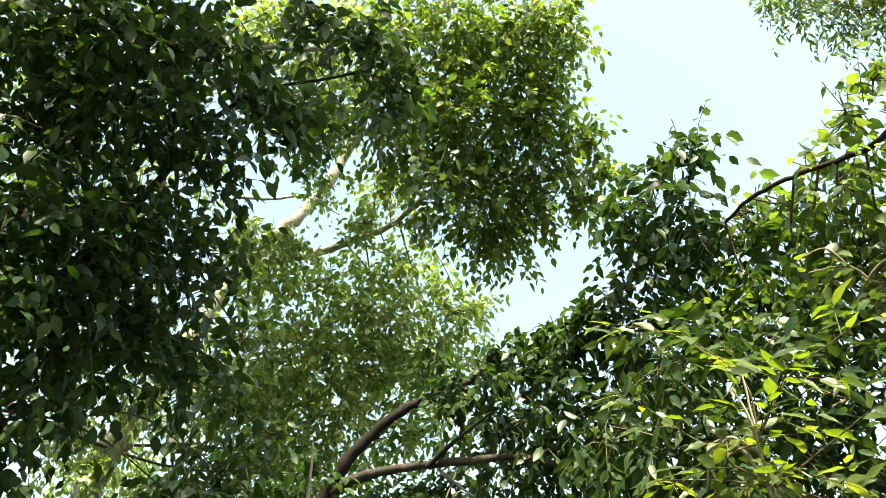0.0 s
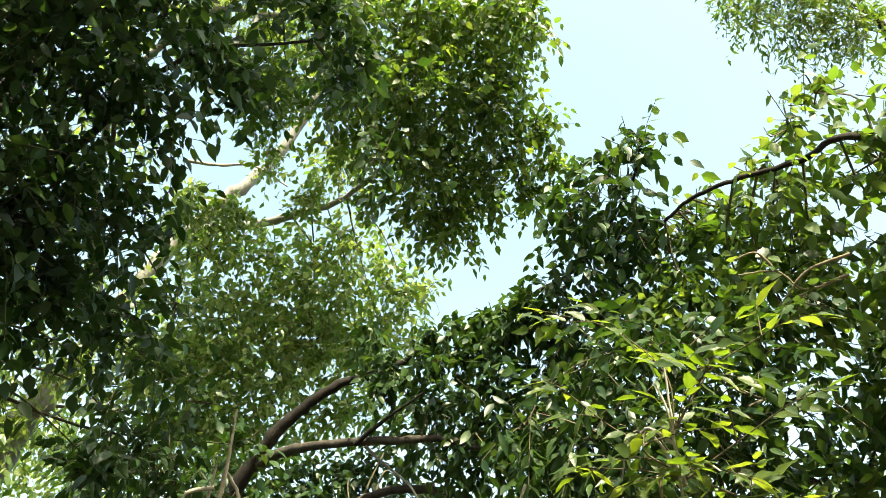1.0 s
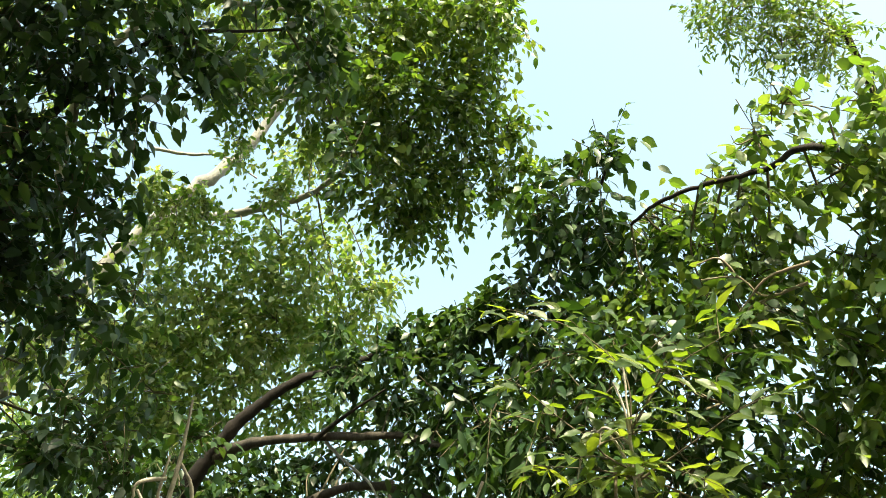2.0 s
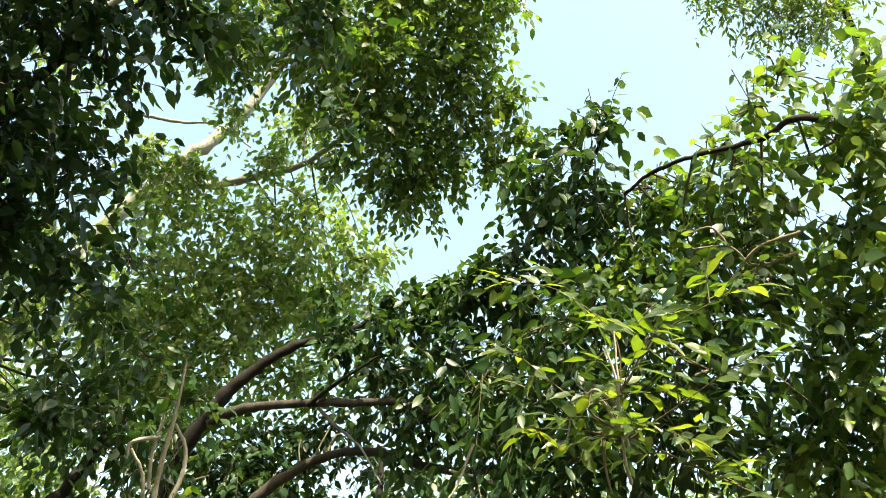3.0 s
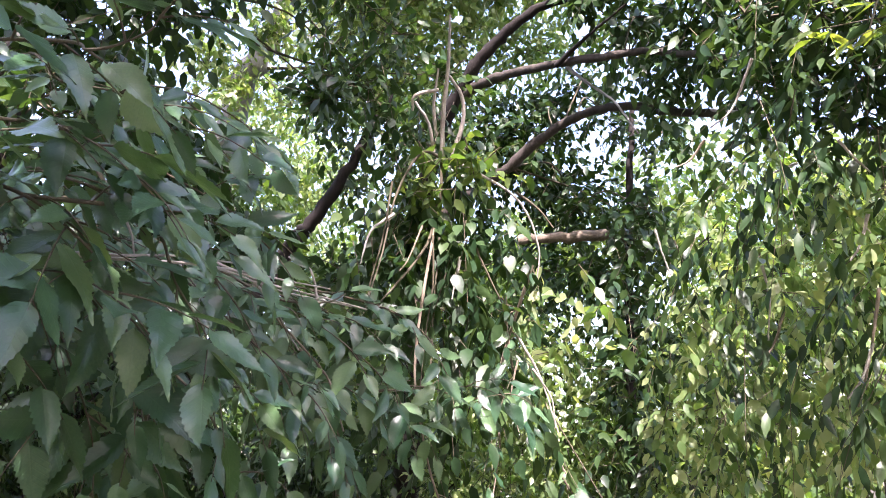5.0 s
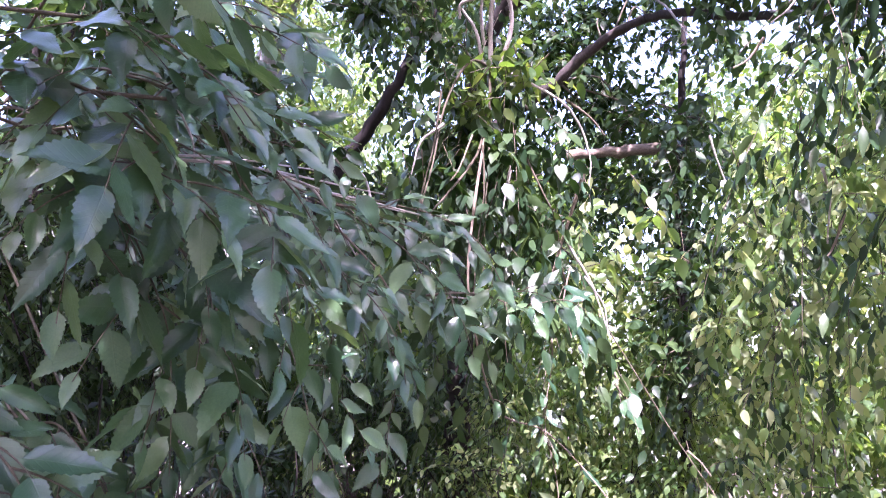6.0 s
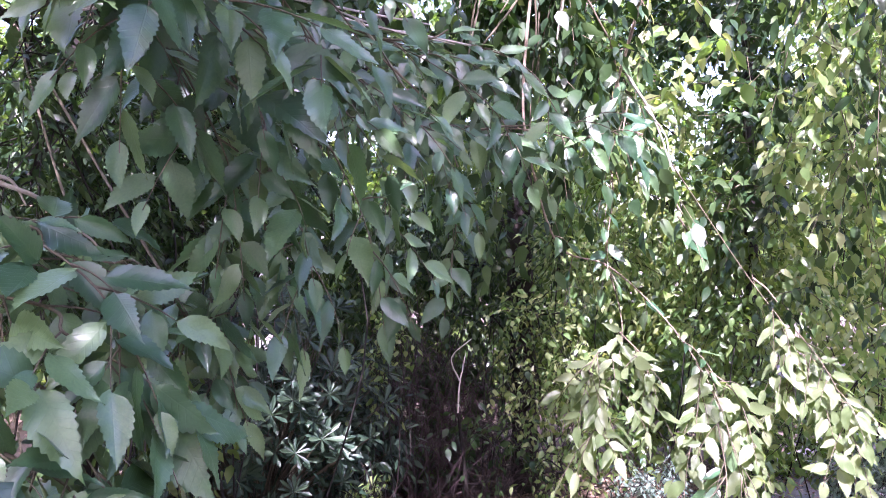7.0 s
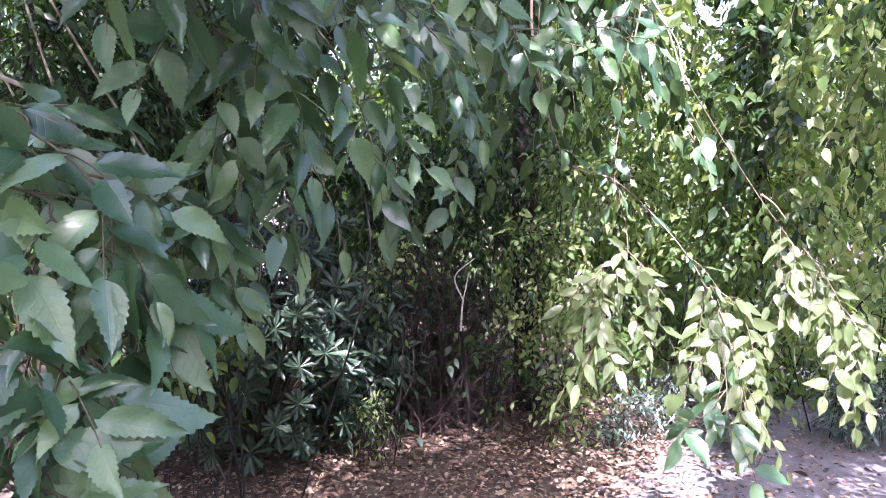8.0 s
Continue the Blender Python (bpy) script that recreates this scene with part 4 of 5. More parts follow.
leafy_branch("leafy hackberry branch with overlapping green leaves",
             [[ROOT_L, (-1.33, 1.44, 2.17), (-1.02, 1.38, 1.95), (-0.92, 1.39, 1.80), (-0.87, 1.39, 1.70), (-0.86, 1.40, 1.62)],
              [(-1.02, 1.38, 1.95), (-0.87, 1.46, 1.84), (-0.83, 1.47, 1.75), (-0.79, 1.49, 1.64)]], 86, size=0.102, every=0.06, twig=0.16, per_twig=5, droop=0.95, roots=ROOTS)
leafy_branch("long hanging leafy tail with green leaves in shade",
             [[ROOT_L, (-1.34, 1.69, 2.22), (-1.06, 1.62, 1.99), (-0.91, 1.63, 1.79), (-0.85, 1.63, 1.63), (-0.82, 1.62, 1.54), (-0.79, 1.64, 1.47)],
              [(-1.06, 1.62, 1.99), (-0.87, 1.74, 1.83), (-0.80, 1.77, 1.72), (-0.74, 1.74, 1.61), (-0.72, 1.75, 1.52)],
              [(-0.91, 1.63, 1.79), (-0.91, 1.59, 1.63), (-0.89, 1.58, 1.57), (-0.88, 1.59, 1.52)]], 112, size=0.098, every=0.06, twig=0.14, per_twig=4, droop=1.15, roots=ROOTS)
leafy_branch("spray of overlapping green leaves on thin twigs",
             [[ROOT_L, (-1.43, 1.91, 2.36), (-1.10, 2.11, 2.22), (-0.89, 2.13, 2.07), (-0.75, 2.12, 1.96), (-0.67, 2.15, 1.82), (-0.63, 2.17, 1.74)],
              [(-1.10, 2.11, 2.22), (-0.75, 2.21, 2.13), (-0.58, 2.26, 2.04), (-0.53, 2.29, 1.91)],
              [(-1.10, 2.11, 2.22), (-0.70, 2.42, 2.21), (-0.50, 2.48, 2.13), (-0.40, 2.52, 1.98), (-0.33, 2.54, 1.97)]], 107, size=0.092, every=0.065, twig=0.16, per_twig=5, droop=0.7, roots=ROOTS)
leafy_branch("long thin branch with a curtain of green leaves in shade",
             [[ROOT_L, (-1.35, 1.93, 2.36), (-0.94, 2.01, 2.04), (-0.80, 2.01, 1.89), (-0.78, 2.02, 1.80), (-0.80, 2.03, 1.69), (-0.80, 2.04, 1.58)],
              [(-0.80, 2.01, 1.89), (-0.73, 2.29, 1.92), (-0.72, 2.35, 1.79), (-0.70, 2.37, 1.64), (-0.72, 2.38, 1.52)],
              [(-0.80, 2.01, 1.89), (-0.53, 2.69, 1.98), (-0.38, 2.73, 1.95), (-0.25, 2.72, 1.97)]], 83, size=0.088, every=0.06, twig=0.16, per_twig=5, droop=1.0, roots=ROOTS)
leafy_branch("high leafy branch with bluish green leaves in shade",
             [[ROOT_HIGH, (-0.91, 1.04, 2.28), (-0.73, 0.98, 2.22), (-0.64, 0.96, 2.23), (-0.61, 0.94, 2.24)],
              [ROOT_HIGH, (-1.02, 1.29, 2.02), (-0.89, 1.22, 1.98), (-0.80, 1.18, 1.94), (-0.72, 1.15, 1.90)],
              [ROOT_HIGH, (-0.95, 1.13, 2.19), (-0.85, 1.13, 2.17), (-0.77, 1.12, 2.13), (-0.72, 1.14, 2.09)]], 113, size=0.112, every=0.065, twig=0.15, per_twig=4, droop=0.5, roots=ROOTS)
leafy_branch("bluish green leafy branch in shade with bare grey twigs",
             [[ROOT_L, (-1.25, 1.42, 2.46), (-1.03, 1.32, 2.37), (-0.90, 1.34, 2.35), (-0.81, 1.36, 2.32), (-0.76, 1.39, 2.29)],
              [(-1.03, 1.32, 2.37), (-1.15, 1.57, 2.52), (-0.92, 1.56, 2.48), (-0.82, 1.59, 2.44), (-0.77, 1.60, 2.41)],
              [ROOT_L, (-1.17, 1.41, 2.21), (-0.93, 1.25, 2.14), (-0.81, 1.28, 2.10), (-0.72, 1.32, 2.04), (-0.66, 1.35, 1.98)],
              [(-0.93, 1.25, 2.14), (-1.10, 1.49, 2.33), (-0.94, 1.52, 2.28), (-0.79, 1.57, 2.21), (-0.70, 1.61, 2.14)]], 87, size=0.088, every=0.065, twig=0.17, per_twig=5, droop=0.65, roots=ROOTS)
leafy_branch("low shaded branch with small green leaves reaching over bare twigs",
             [[ROOT_L, (-1.38, 1.80, 2.27), (-1.06, 1.88, 2.16), (-0.83, 1.93, 2.10), (-0.68, 1.97, 2.04), (-0.56, 2.01, 1.96)],
              [(-1.06, 1.88, 2.16), (-0.91, 1.82, 2.06), (-0.78, 1.88, 1.95), (-0.68, 1.92, 1.87)],
              [(-1.38, 1.80, 2.27), (-1.05, 1.58, 2.10), (-0.93, 1.62, 2.01), (-0.83, 1.67, 1.92), (-0.76, 1.71, 1.84)]], 114, size=0.085, every=0.065, twig=0.17, per_twig=5, droop=0.75, roots=ROOTS)
ROOT_C = (-0.57, 4.76, 3.51)
leafy_branch("thin pale arching branch with a few leaves",
             [[ROOT_C, (-0.58, 3.41, 3.10), (-0.53, 2.83, 2.65), (-0.55, 2.68, 2.10), (-0.53, 2.79, 1.84), (-0.46, 2.97, 1.59), (-0.29, 3.09, 1.52), (-0.10, 3.09, 1.34), (0.03, 3.08, 1.16), (0.10, 3.00, 1.01)],
              [(-0.16, 2.98, 2.53), (-0.30, 3.13, 2.07), (-0.28, 3.12, 1.82), (-0.31, 3.14, 1.57)],
              [(-0.29, 3.12, 2.40), (-0.23, 3.23, 2.09), (-0.11, 3.25, 2.00), (-0.03, 3.28, 1.72)]], 84, size=0.08, every=0.17, twig=0.15, per_twig=4, thick=0.0075, bare=3.2, bark=TWIG_TAN)
# Sun-tinted blades: the sunlit paleness of these twig ends is in their colour.
leafy_branch("twig end with yellow-green leaves tinted pale for full sun",
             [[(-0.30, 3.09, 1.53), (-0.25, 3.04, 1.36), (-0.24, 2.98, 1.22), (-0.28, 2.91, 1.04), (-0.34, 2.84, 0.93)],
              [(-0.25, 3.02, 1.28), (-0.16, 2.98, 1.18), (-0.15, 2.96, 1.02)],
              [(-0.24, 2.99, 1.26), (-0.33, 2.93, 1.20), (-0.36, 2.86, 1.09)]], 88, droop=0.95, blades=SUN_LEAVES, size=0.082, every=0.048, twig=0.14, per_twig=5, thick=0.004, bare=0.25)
leafy_branch("twig end with hanging green leaves tinted pale for sun",
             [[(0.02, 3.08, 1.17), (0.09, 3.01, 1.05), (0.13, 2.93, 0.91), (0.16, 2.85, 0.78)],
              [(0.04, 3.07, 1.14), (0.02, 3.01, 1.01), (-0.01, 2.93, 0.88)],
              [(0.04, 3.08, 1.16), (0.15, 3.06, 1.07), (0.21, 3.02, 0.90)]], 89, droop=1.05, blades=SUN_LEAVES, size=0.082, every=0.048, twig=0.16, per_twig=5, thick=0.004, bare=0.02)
# The darker default blades stand in for shade on these lower leaves.
leafy_branch("few green leaves hanging from a twig over the track, darker for shade",
             [[(0.08, 2.90, 0.99), (0.10, 2.82, 0.85), (0.10, 2.74, 0.76), (0.15, 2.66, 0.68)],
              [(0.10, 2.81, 0.84), (0.04, 2.75, 0.77), (-0.01, 2.69, 0.75)]], 109, size=0.1, every=0.09, twig=0.1, per_twig=3, thick=0.003, bare=0.12)
# Bright sun on this twig end is painted by the same pale blades.
leafy_branch("drooping twig end with leaves tinted pale for bright sun",
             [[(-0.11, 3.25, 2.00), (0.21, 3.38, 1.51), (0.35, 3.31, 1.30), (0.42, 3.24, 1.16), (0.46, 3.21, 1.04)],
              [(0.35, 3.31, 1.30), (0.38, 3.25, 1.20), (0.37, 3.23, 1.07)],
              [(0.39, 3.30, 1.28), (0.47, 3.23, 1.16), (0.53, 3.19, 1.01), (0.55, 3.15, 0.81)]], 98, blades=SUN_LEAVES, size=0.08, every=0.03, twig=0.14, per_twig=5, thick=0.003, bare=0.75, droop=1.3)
leafy_branch("leafy branch with bright translucent yellow-green leaves",
             [[(5.62, 3.9, 3.2), (2.6, 2.7, 2.85), (0.88, 1.91, 2.88), (0.88, 1.90, 3.01), (0.87, 1.87, 3.18), (0.78, 2.00, 3.42), (0.63, 2.13, 3.57)],
              [(0.88, 1.90, 3.01), (0.99, 1.82, 3.16), (1.12, 1.70, 3.22)],
              [(0.88, 1.92, 2.86), (0.97, 1.79, 2.90), (1.06, 1.65, 2.94)],
              [(0.88, 1.91, 3.00), (0.80, 2.08, 3.08), (0.66, 2.23, 3.32)],
              [(0.87, 1.92, 2.87), (0.80, 2.03, 2.94), (0.71, 2.25, 3.05)]], 85, size=0.08, every=0.088, twig=0.2, per_twig=6, droop=0.45, bare=4.2, blades=WARM_LEAVES, thick=0.0045)


def dead_twigs():
    a = (-0.51, 2.85, 2.89)
    top = thing("dead_branch", "bundle of bare pale dead twigs among leaves", "branch", a, "branches")
    for k, pts in enumerate([[(-0.49, 2.59, 3.37), (-0.50, 2.68, 3.22), (-0.52, 2.76, 3.07), (-0.53, 2.85, 2.88)], [(-0.50, 2.71, 3.18), (-0.45, 2.75, 3.11), (-0.45, 2.80, 3.01), (-0.49, 2.85, 2.89)],
                             [(-0.64, 2.75, 3.05), (-0.63, 2.72, 3.10), (-0.54, 2.73, 3.13)], [(-0.63, 2.73, 3.08), (-0.58, 2.78, 3.01), (-0.56, 2.83, 2.91)], [(-0.54, 2.69, 3.20), (-0.56, 2.76, 3.07), (-0.55, 2.81, 2.97)]]):
        bar("twig", pts, 0.005, 0.011 if k < 2 else 0.008, TWIG_PALE, top, sides=6, seed=200 + k)
    for k, pts in enumerate([[(-0.52, 2.85, 2.89), (-0.59, 2.73, 2.86), (-0.66, 2.68, 2.68), (-0.69, 2.65, 2.44), (-0.70, 2.50, 2.18)], [(-0.53, 2.82, 2.69), (-0.55, 2.76, 2.51), (-0.61, 2.59, 2.32), (-0.67, 2.50, 2.20)],
                             [(-0.53, 2.85, 2.89), (-0.52, 2.85, 2.59), (-0.52, 2.82, 2.32), (-0.51, 2.77, 2.03)], [(-0.43, 2.90, 2.65), (-0.36, 2.90, 2.49), (-0.27, 2.95, 2.32)], [(-0.24, 2.92, 2.78), (-0.15, 2.95, 2.72), (-0.09, 2.97, 2.65)],
                             [(-0.49, 2.85, 2.89), (-0.24, 2.93, 2.76), (-0.15, 2.99, 2.59), (-0.15, 3.03, 2.46)], [(-0.44, 2.89, 2.49), (-0.46, 2.92, 2.38)], [(-0.66, 2.66, 2.59), (-0.73, 2.62, 2.51), (-0.75, 2.59, 2.38)],
                             [(-0.23, 3.07, 2.25), (-0.13, 3.10, 2.08), (-0.06, 3.12, 1.88)], [(-0.68, 2.64, 1.95), (-0.61, 2.65, 1.96), (-0.52, 2.67, 1.96)]]):
        bar("twig", pts, 0.007, 0.003, TWIG_PALE if k > 4 else TWIG, top, sides=6, seed=220 + k)
    side = thing("dead_branch", "thin bare grey twigs reaching out over shaded leaves", "branch", ROOT_L, "branches")
    for k, pts in enumerate([[ROOT_L, (-1.03, 1.47, 2.07), (-0.92, 1.65, 2.12), (-0.79, 1.83, 2.15)], [ROOT_L, (-1.00, 1.50, 2.07), (-0.88, 1.73, 2.12), (-0.78, 1.95, 2.12), (-0.66, 2.20, 2.14)], [(-0.88, 1.73, 2.12), (-0.82, 1.87, 2.14), (-0.69, 2.08, 2.16)],
                             [(-0.82, 1.87, 2.12), (-0.79, 1.95, 2.07), (-0.76, 2.08, 1.99)], [(-1.01, 1.43, 2.25), (-0.98, 1.54, 2.16), (-0.97, 1.57, 2.10)], [(-1.21, 1.20, 1.66), (-1.16, 1.26, 1.63), (-1.15, 1.34, 1.58), (-1.14, 1.42, 1.52)],
                             [(-1.21, 1.20, 1.67), (-1.19, 1.22, 1.66), (-1.18, 1.24, 1.62)]]):
        bar("twig", pts, 0.005, 0.002, TWIG_PALE, side, sides=5, seed=240 + k)

    far = thing("dead_branch", "pale dry twigs among leaves lightened for sun", "branch", (0.87, 1.94, 2.83), "branches")
    for k, pts in enumerate([[(0.90, 1.97, 2.76), (0.87, 1.92, 2.82), (0.86, 1.87, 2.98), (0.85, 1.82, 3.16)], [(0.88, 1.91, 2.84), (0.86, 1.88, 2.95), (0.84, 1.84, 3.04), (0.82, 1.84, 3.12)], [(0.86, 1.91, 2.90), (0.82, 1.93, 3.00), (0.78, 2.00, 3.03), (0.77, 2.10, 2.94)],
                             [(0.86, 1.88, 2.95), (0.81, 1.91, 3.01), (0.79, 1.94, 3.01)], [(0.86, 1.90, 2.86), (0.91, 1.84, 2.88), (0.93, 1.79, 2.83)]]):
        bar("twig", pts, 0.0055, 0.003, TWIG_PALE, far, sides=6, seed=260 + k)
    top_right = thing("dead_branch", "pale dry twigs high among leaves", "branch", (1.72, 2.01, 3.75), "branches")
    for k, pts in enumerate([[(1.72, 2.01, 3.75), (1.60, 2.11, 3.75), (1.51, 2.11, 3.83), (1.39, 2.17, 3.85)], [(1.62, 2.10, 3.74), (1.55, 2.17, 3.72), (1.57, 2.22, 3.64)], [(1.72, 1.96, 3.81), (1.60, 2.06, 3.80), (1.54, 2.16, 3.74), (1.50, 2.23, 3.69)],
                             [(1.51, 2.11, 3.83), (1.44, 2.09, 3.90), (1.37, 2.14, 3.90)]]):
        bar("twig", pts, 0.007, 0.003, TWIG_TAN, top_right, sides=6, seed=270 + k)

    curtain = thing("dead_branch", "bare pale twigs hanging in the leafy curtain", "branch", (0.90, 2.54, 2.32), "branches")
    for k, pts in enumerate([[(0.90, 2.54, 2.32), (0.89, 2.59, 2.19), (0.87, 2.63, 2.06), (0.85, 2.66, 1.97)],
                             [(0.89, 2.60, 2.16), (0.85, 2.61, 2.05), (0.81, 2.63, 1.99)],
                             [(0.56, 2.48, 3.09), (0.52, 2.52, 2.98), (0.49, 2.54, 2.92), (0.43, 2.55, 2.87)],
                             [(0.45, 2.75, 2.92), (0.40, 2.77, 2.85), (0.35, 2.77, 2.82)],
                             [(0.88, 2.51, 2.55), (0.86, 2.54, 2.46), (0.83, 2.55, 2.41)],
                             [(0.97, 2.54, 2.18), (0.99, 2.58, 2.09), (1.03, 2.62, 1.99)],
                             [(0.94, 2.72, 2.00), (0.99, 2.74, 1.96), (1.02, 2.76, 1.92)],
                             [(0.33, 3.23, 2.74), (0.36, 3.26, 2.65), (0.40, 3.30, 2.56)],
                             [(0.64, 2.83, 2.47), (0.67, 2.87, 2.37), (0.67, 2.92, 2.22)],
                             [(0.83, 1.94, 2.91), (0.83, 1.97, 2.82), (0.85, 2.00, 2.74)],
                             [(0.72, 2.62, 2.77), (0.63, 2.62, 2.73)],
                             [(0.78, 2.42, 2.76), (0.83, 2.44, 2.71), (0.88, 2.46, 2.67)],
                             [(0.72, 2.89, 2.32), (0.69, 2.93, 2.21), (0.64, 2.95, 2.13)]]):
        bar("twig", pts, 0.006, 0.003, TWIG_PALE if k % 3 else TWIG_TAN, curtain, sides=6, seed=290 + k)
    middle = thing("dead_branch", "thin brown and grey twigs hanging over shaded leaves", "branch", (-0.53, 2.75, 2.54), "branches")
    for k, pts in enumerate([[(-0.53, 2.75, 2.54), (-0.52, 2.77, 2.36), (-0.53, 2.73, 2.15), (-0.53, 2.70, 1.95)],
                             [(-0.21, 2.87, 2.11), (-0.23, 2.88, 1.98), (-0.20, 2.89, 1.86)],
                             [(-0.16, 2.99, 2.10), (-0.09, 3.01, 2.00), (-0.07, 3.03, 1.89)],
                             [(-0.64, 2.50, 2.65), (-0.66, 2.52, 2.46), (-0.69, 2.52, 2.30), (-0.70, 2.53, 2.21)],
                             [(-0.55, 2.64, 2.54), (-0.59, 2.64, 2.42), (-0.62, 2.64, 2.37)],
                             [(-0.43, 2.78, 2.47), (-0.45, 2.79, 2.31)],
                             [(-0.60, 2.27, 1.91), (-0.53, 2.29, 1.92), (-0.48, 2.40, 1.94)],
                             [(-0.77, 2.11, 2.00), (-0.70, 2.14, 1.94), (-0.67, 2.15, 1.88), (-0.64, 2.17, 1.79)],
                             [(-1.02, 2.03, 2.22), (-0.87, 2.07, 2.17), (-0.75, 2.11, 2.15), (-0.61, 2.19, 2.13)],
                             [(-0.95, 1.95, 2.17), (-0.81, 1.99, 2.11), (-0.70, 2.07, 2.12), (-0.66, 2.13, 2.16)],
                             [(-0.85, 1.98, 2.15), (-0.81, 1.99, 2.07), (-0.73, 2.02, 1.99), (-0.68, 2.04, 1.94)],
                             [(-0.73, 2.11, 2.13), (-0.76, 2.10, 2.22), (-0.82, 2.08, 2.25)],
                             [(-0.04, 3.26, 1.72), (0.03, 3.29, 1.61), (0.06, 3.30, 1.53)],
                             [(0.23, 3.25, 1.48), (0.28, 3.26, 1.44), (0.32, 3.28, 1.39)]]):
        bar("twig", pts, 0.0045, 0.0025, (TWIG, TWIG_TAN, TWIG_PALE)[k % 3], middle, sides=6, seed=310 + k)


dead_twigs()


# ---- undergrowth ----
def whorl_mesh(i):
    rng = np.random.default_rng(600 + i)
    n = 13
    a = np.arange(n) * 2.4 + rng.uniform(0, 6)
    tilt = np.linspace(0.75, 0.05, n) + rng.normal(0, 0.1, n)
    along = np.stack([np.cos(a) * np.cos(tilt), np.sin(a) * np.cos(tilt), np.sin(tilt)], -1)
    form = (np.array([[0, 0, 0], [0.45, 0.07, 0.02], [0.78, 0.105, 0.0], [1, 0, -0.06], [0.45, -0.07, 0.02], [0.78, -0.105, 0.0], [0.45, 0, -0.01], [0.8, 0, -0.03]]), OVATE[1])
    v, f = leaf_arrays(rng, np.zeros((n, 3)), along, rng.uniform(0.075, 0.11, n), form, up=1.6)
    me = bpy.data.meshes.new("leaf_whorl")
    me.from_pydata([tuple(x) for x in v], [], [tuple(int(k) for k in t) for t in f])
    me.materials.append(LEAF_WHORL)
    return me


def evergreen_shrub():
    c = np.array((-2.24, 3.51, 0.73))
    top = thing("shrub", "low evergreen shrub with dark leathery leaves in whorls", "shrub", (c[0], c[1] + 0.2, 0))
    rng = np.random.default_rng(90)
    kinds = [whorl_mesh(i) for i in range(5)]
    stems = []
    for k in range(280):
        d = unit(rng.normal(0, 1, 3) + np.array([0.1, -0.9, 0.35]))
        p = np.array([c[0] - 0.12, c[1] + 0.42, 0.72]) + d * np.array([0.84, 0.75, 0.72]) * rng.uniform(0.8, 1.05)
        p[2] = max(p[2], 0.12)
        ob = new("leaf_whorl", kinds[k % 5])
        ob.parent = top
        up = Vector(unit(d * 0.8 + np.array([0, -0.2, 0.8])))
        ob.matrix_basis = Matrix.Translation(Vector(p) - Vector((c[0], c[1] + 0.2, 0))) @ up.to_track_quat("Z", "Y").to_matrix().to_4x4() @ Matrix.Diagonal((*[rng.uniform(0.8, 1.25)] * 3, 1))
        stems.append((curve([np.array([c[0], c[1] + 0.4, 0.0]), (p + np.array([c[0], c[1] + 0.4, 0.1])) / 2, p], 3), 0.008, 0.004))
    tagged(bars("stem_tangle", stems, TWIG, top), kind="stuff")
    v, f, paths = sprays(91, [(c[0] - 0.2, c[1] + 0.7, 0.6, 0.6), (c[0] + 0.3, c[1] + 0.7, 0.5, 0.5), (c[0] - 0.6, c[1] + 0.6, 0.6, 0.5)], 260, 0.08, NARROW)
    tagged(mesh_object("inner_leaves", v, f, LEAF_WHORL, top), kind="stuff")


def bush(label, seed, clumps, per_area, leaf, mat, name="bush", shape=OVATE, **kw):
    x, y = np.mean([c[0] for c in clumps]), np.mean([c[1] for c in clumps])
    top = thing(name, label, {"far_trees": "trees"}.get(name, name), (x, y, 0), "bushes" if name == "bush" else "")
    foot = np.array([[c[0] + 0.1 * math.cos(k), c[1] + 0.15, 0.0] for k, c in enumerate(clumps)])
    crown(top, seed, clumps, per_area, leaf, mat, foot, shape, BARK_DARK, label="", **{"stout": 0.35, **kw})


def woods():
    """Trees and scrub that close the view beyond those near by, and unseen ones behind and left that block light."""
    rng = np.random.default_rng(77)
    top = thing("far_woods", "dense green woodland and scrub closing the view, with unseen clumps that block light", "woods", (0, 10, 0), kind="stuff")
    clumps = []
    for k in range(260):
        a = rng.uniform(-1.05, 0.95)
        r = rng.uniform(8.0, 12.5)
        z = rng.uniform(0.2, 5.0 + 0.8 * math.sin(a * 3 + 1))
        if -0.40 < a < -0.30:
            z *= 0.75
        clumps.append((r * math.sin(a), r * math.cos(a), z, rng.uniform(0.6, 1.0)))
    v, f, paths = sprays(78, clumps, 30, 0.13, SMALL, leaves=8)
    tagged(mesh_object("leaves", v, f, LEAF_MID, top), kind="stuff")
    # Unseen clumps behind and to the left, added to keep out sky light.
    clumps = []
    for k in range(170):
        a = rng.uniform(1.3, 4.98)
        r = rng.uniform(5.5, 9.0)
        clumps.append((r * math.sin(a), r * math.cos(a), rng.uniform(0.3, 7.0), rng.uniform(0.7, 1.2)))
    for k in range(80):
        a = rng.uniform(-2.5, -1.12)
        r = rng.uniform(3.6, 6.0)
        clumps.append((r * math.sin(a), r * math.cos(a), rng.uniform(0.2, 6.5 if a > -1.75 else 2.0), rng.uniform(0.7, 1.1)))
    v, f, paths = sprays(79, clumps, 9, 0.22, SMALL, leaves=8)
    tagged(mesh_object("leaves", v, f, LEAF_MID, top), kind="stuff")


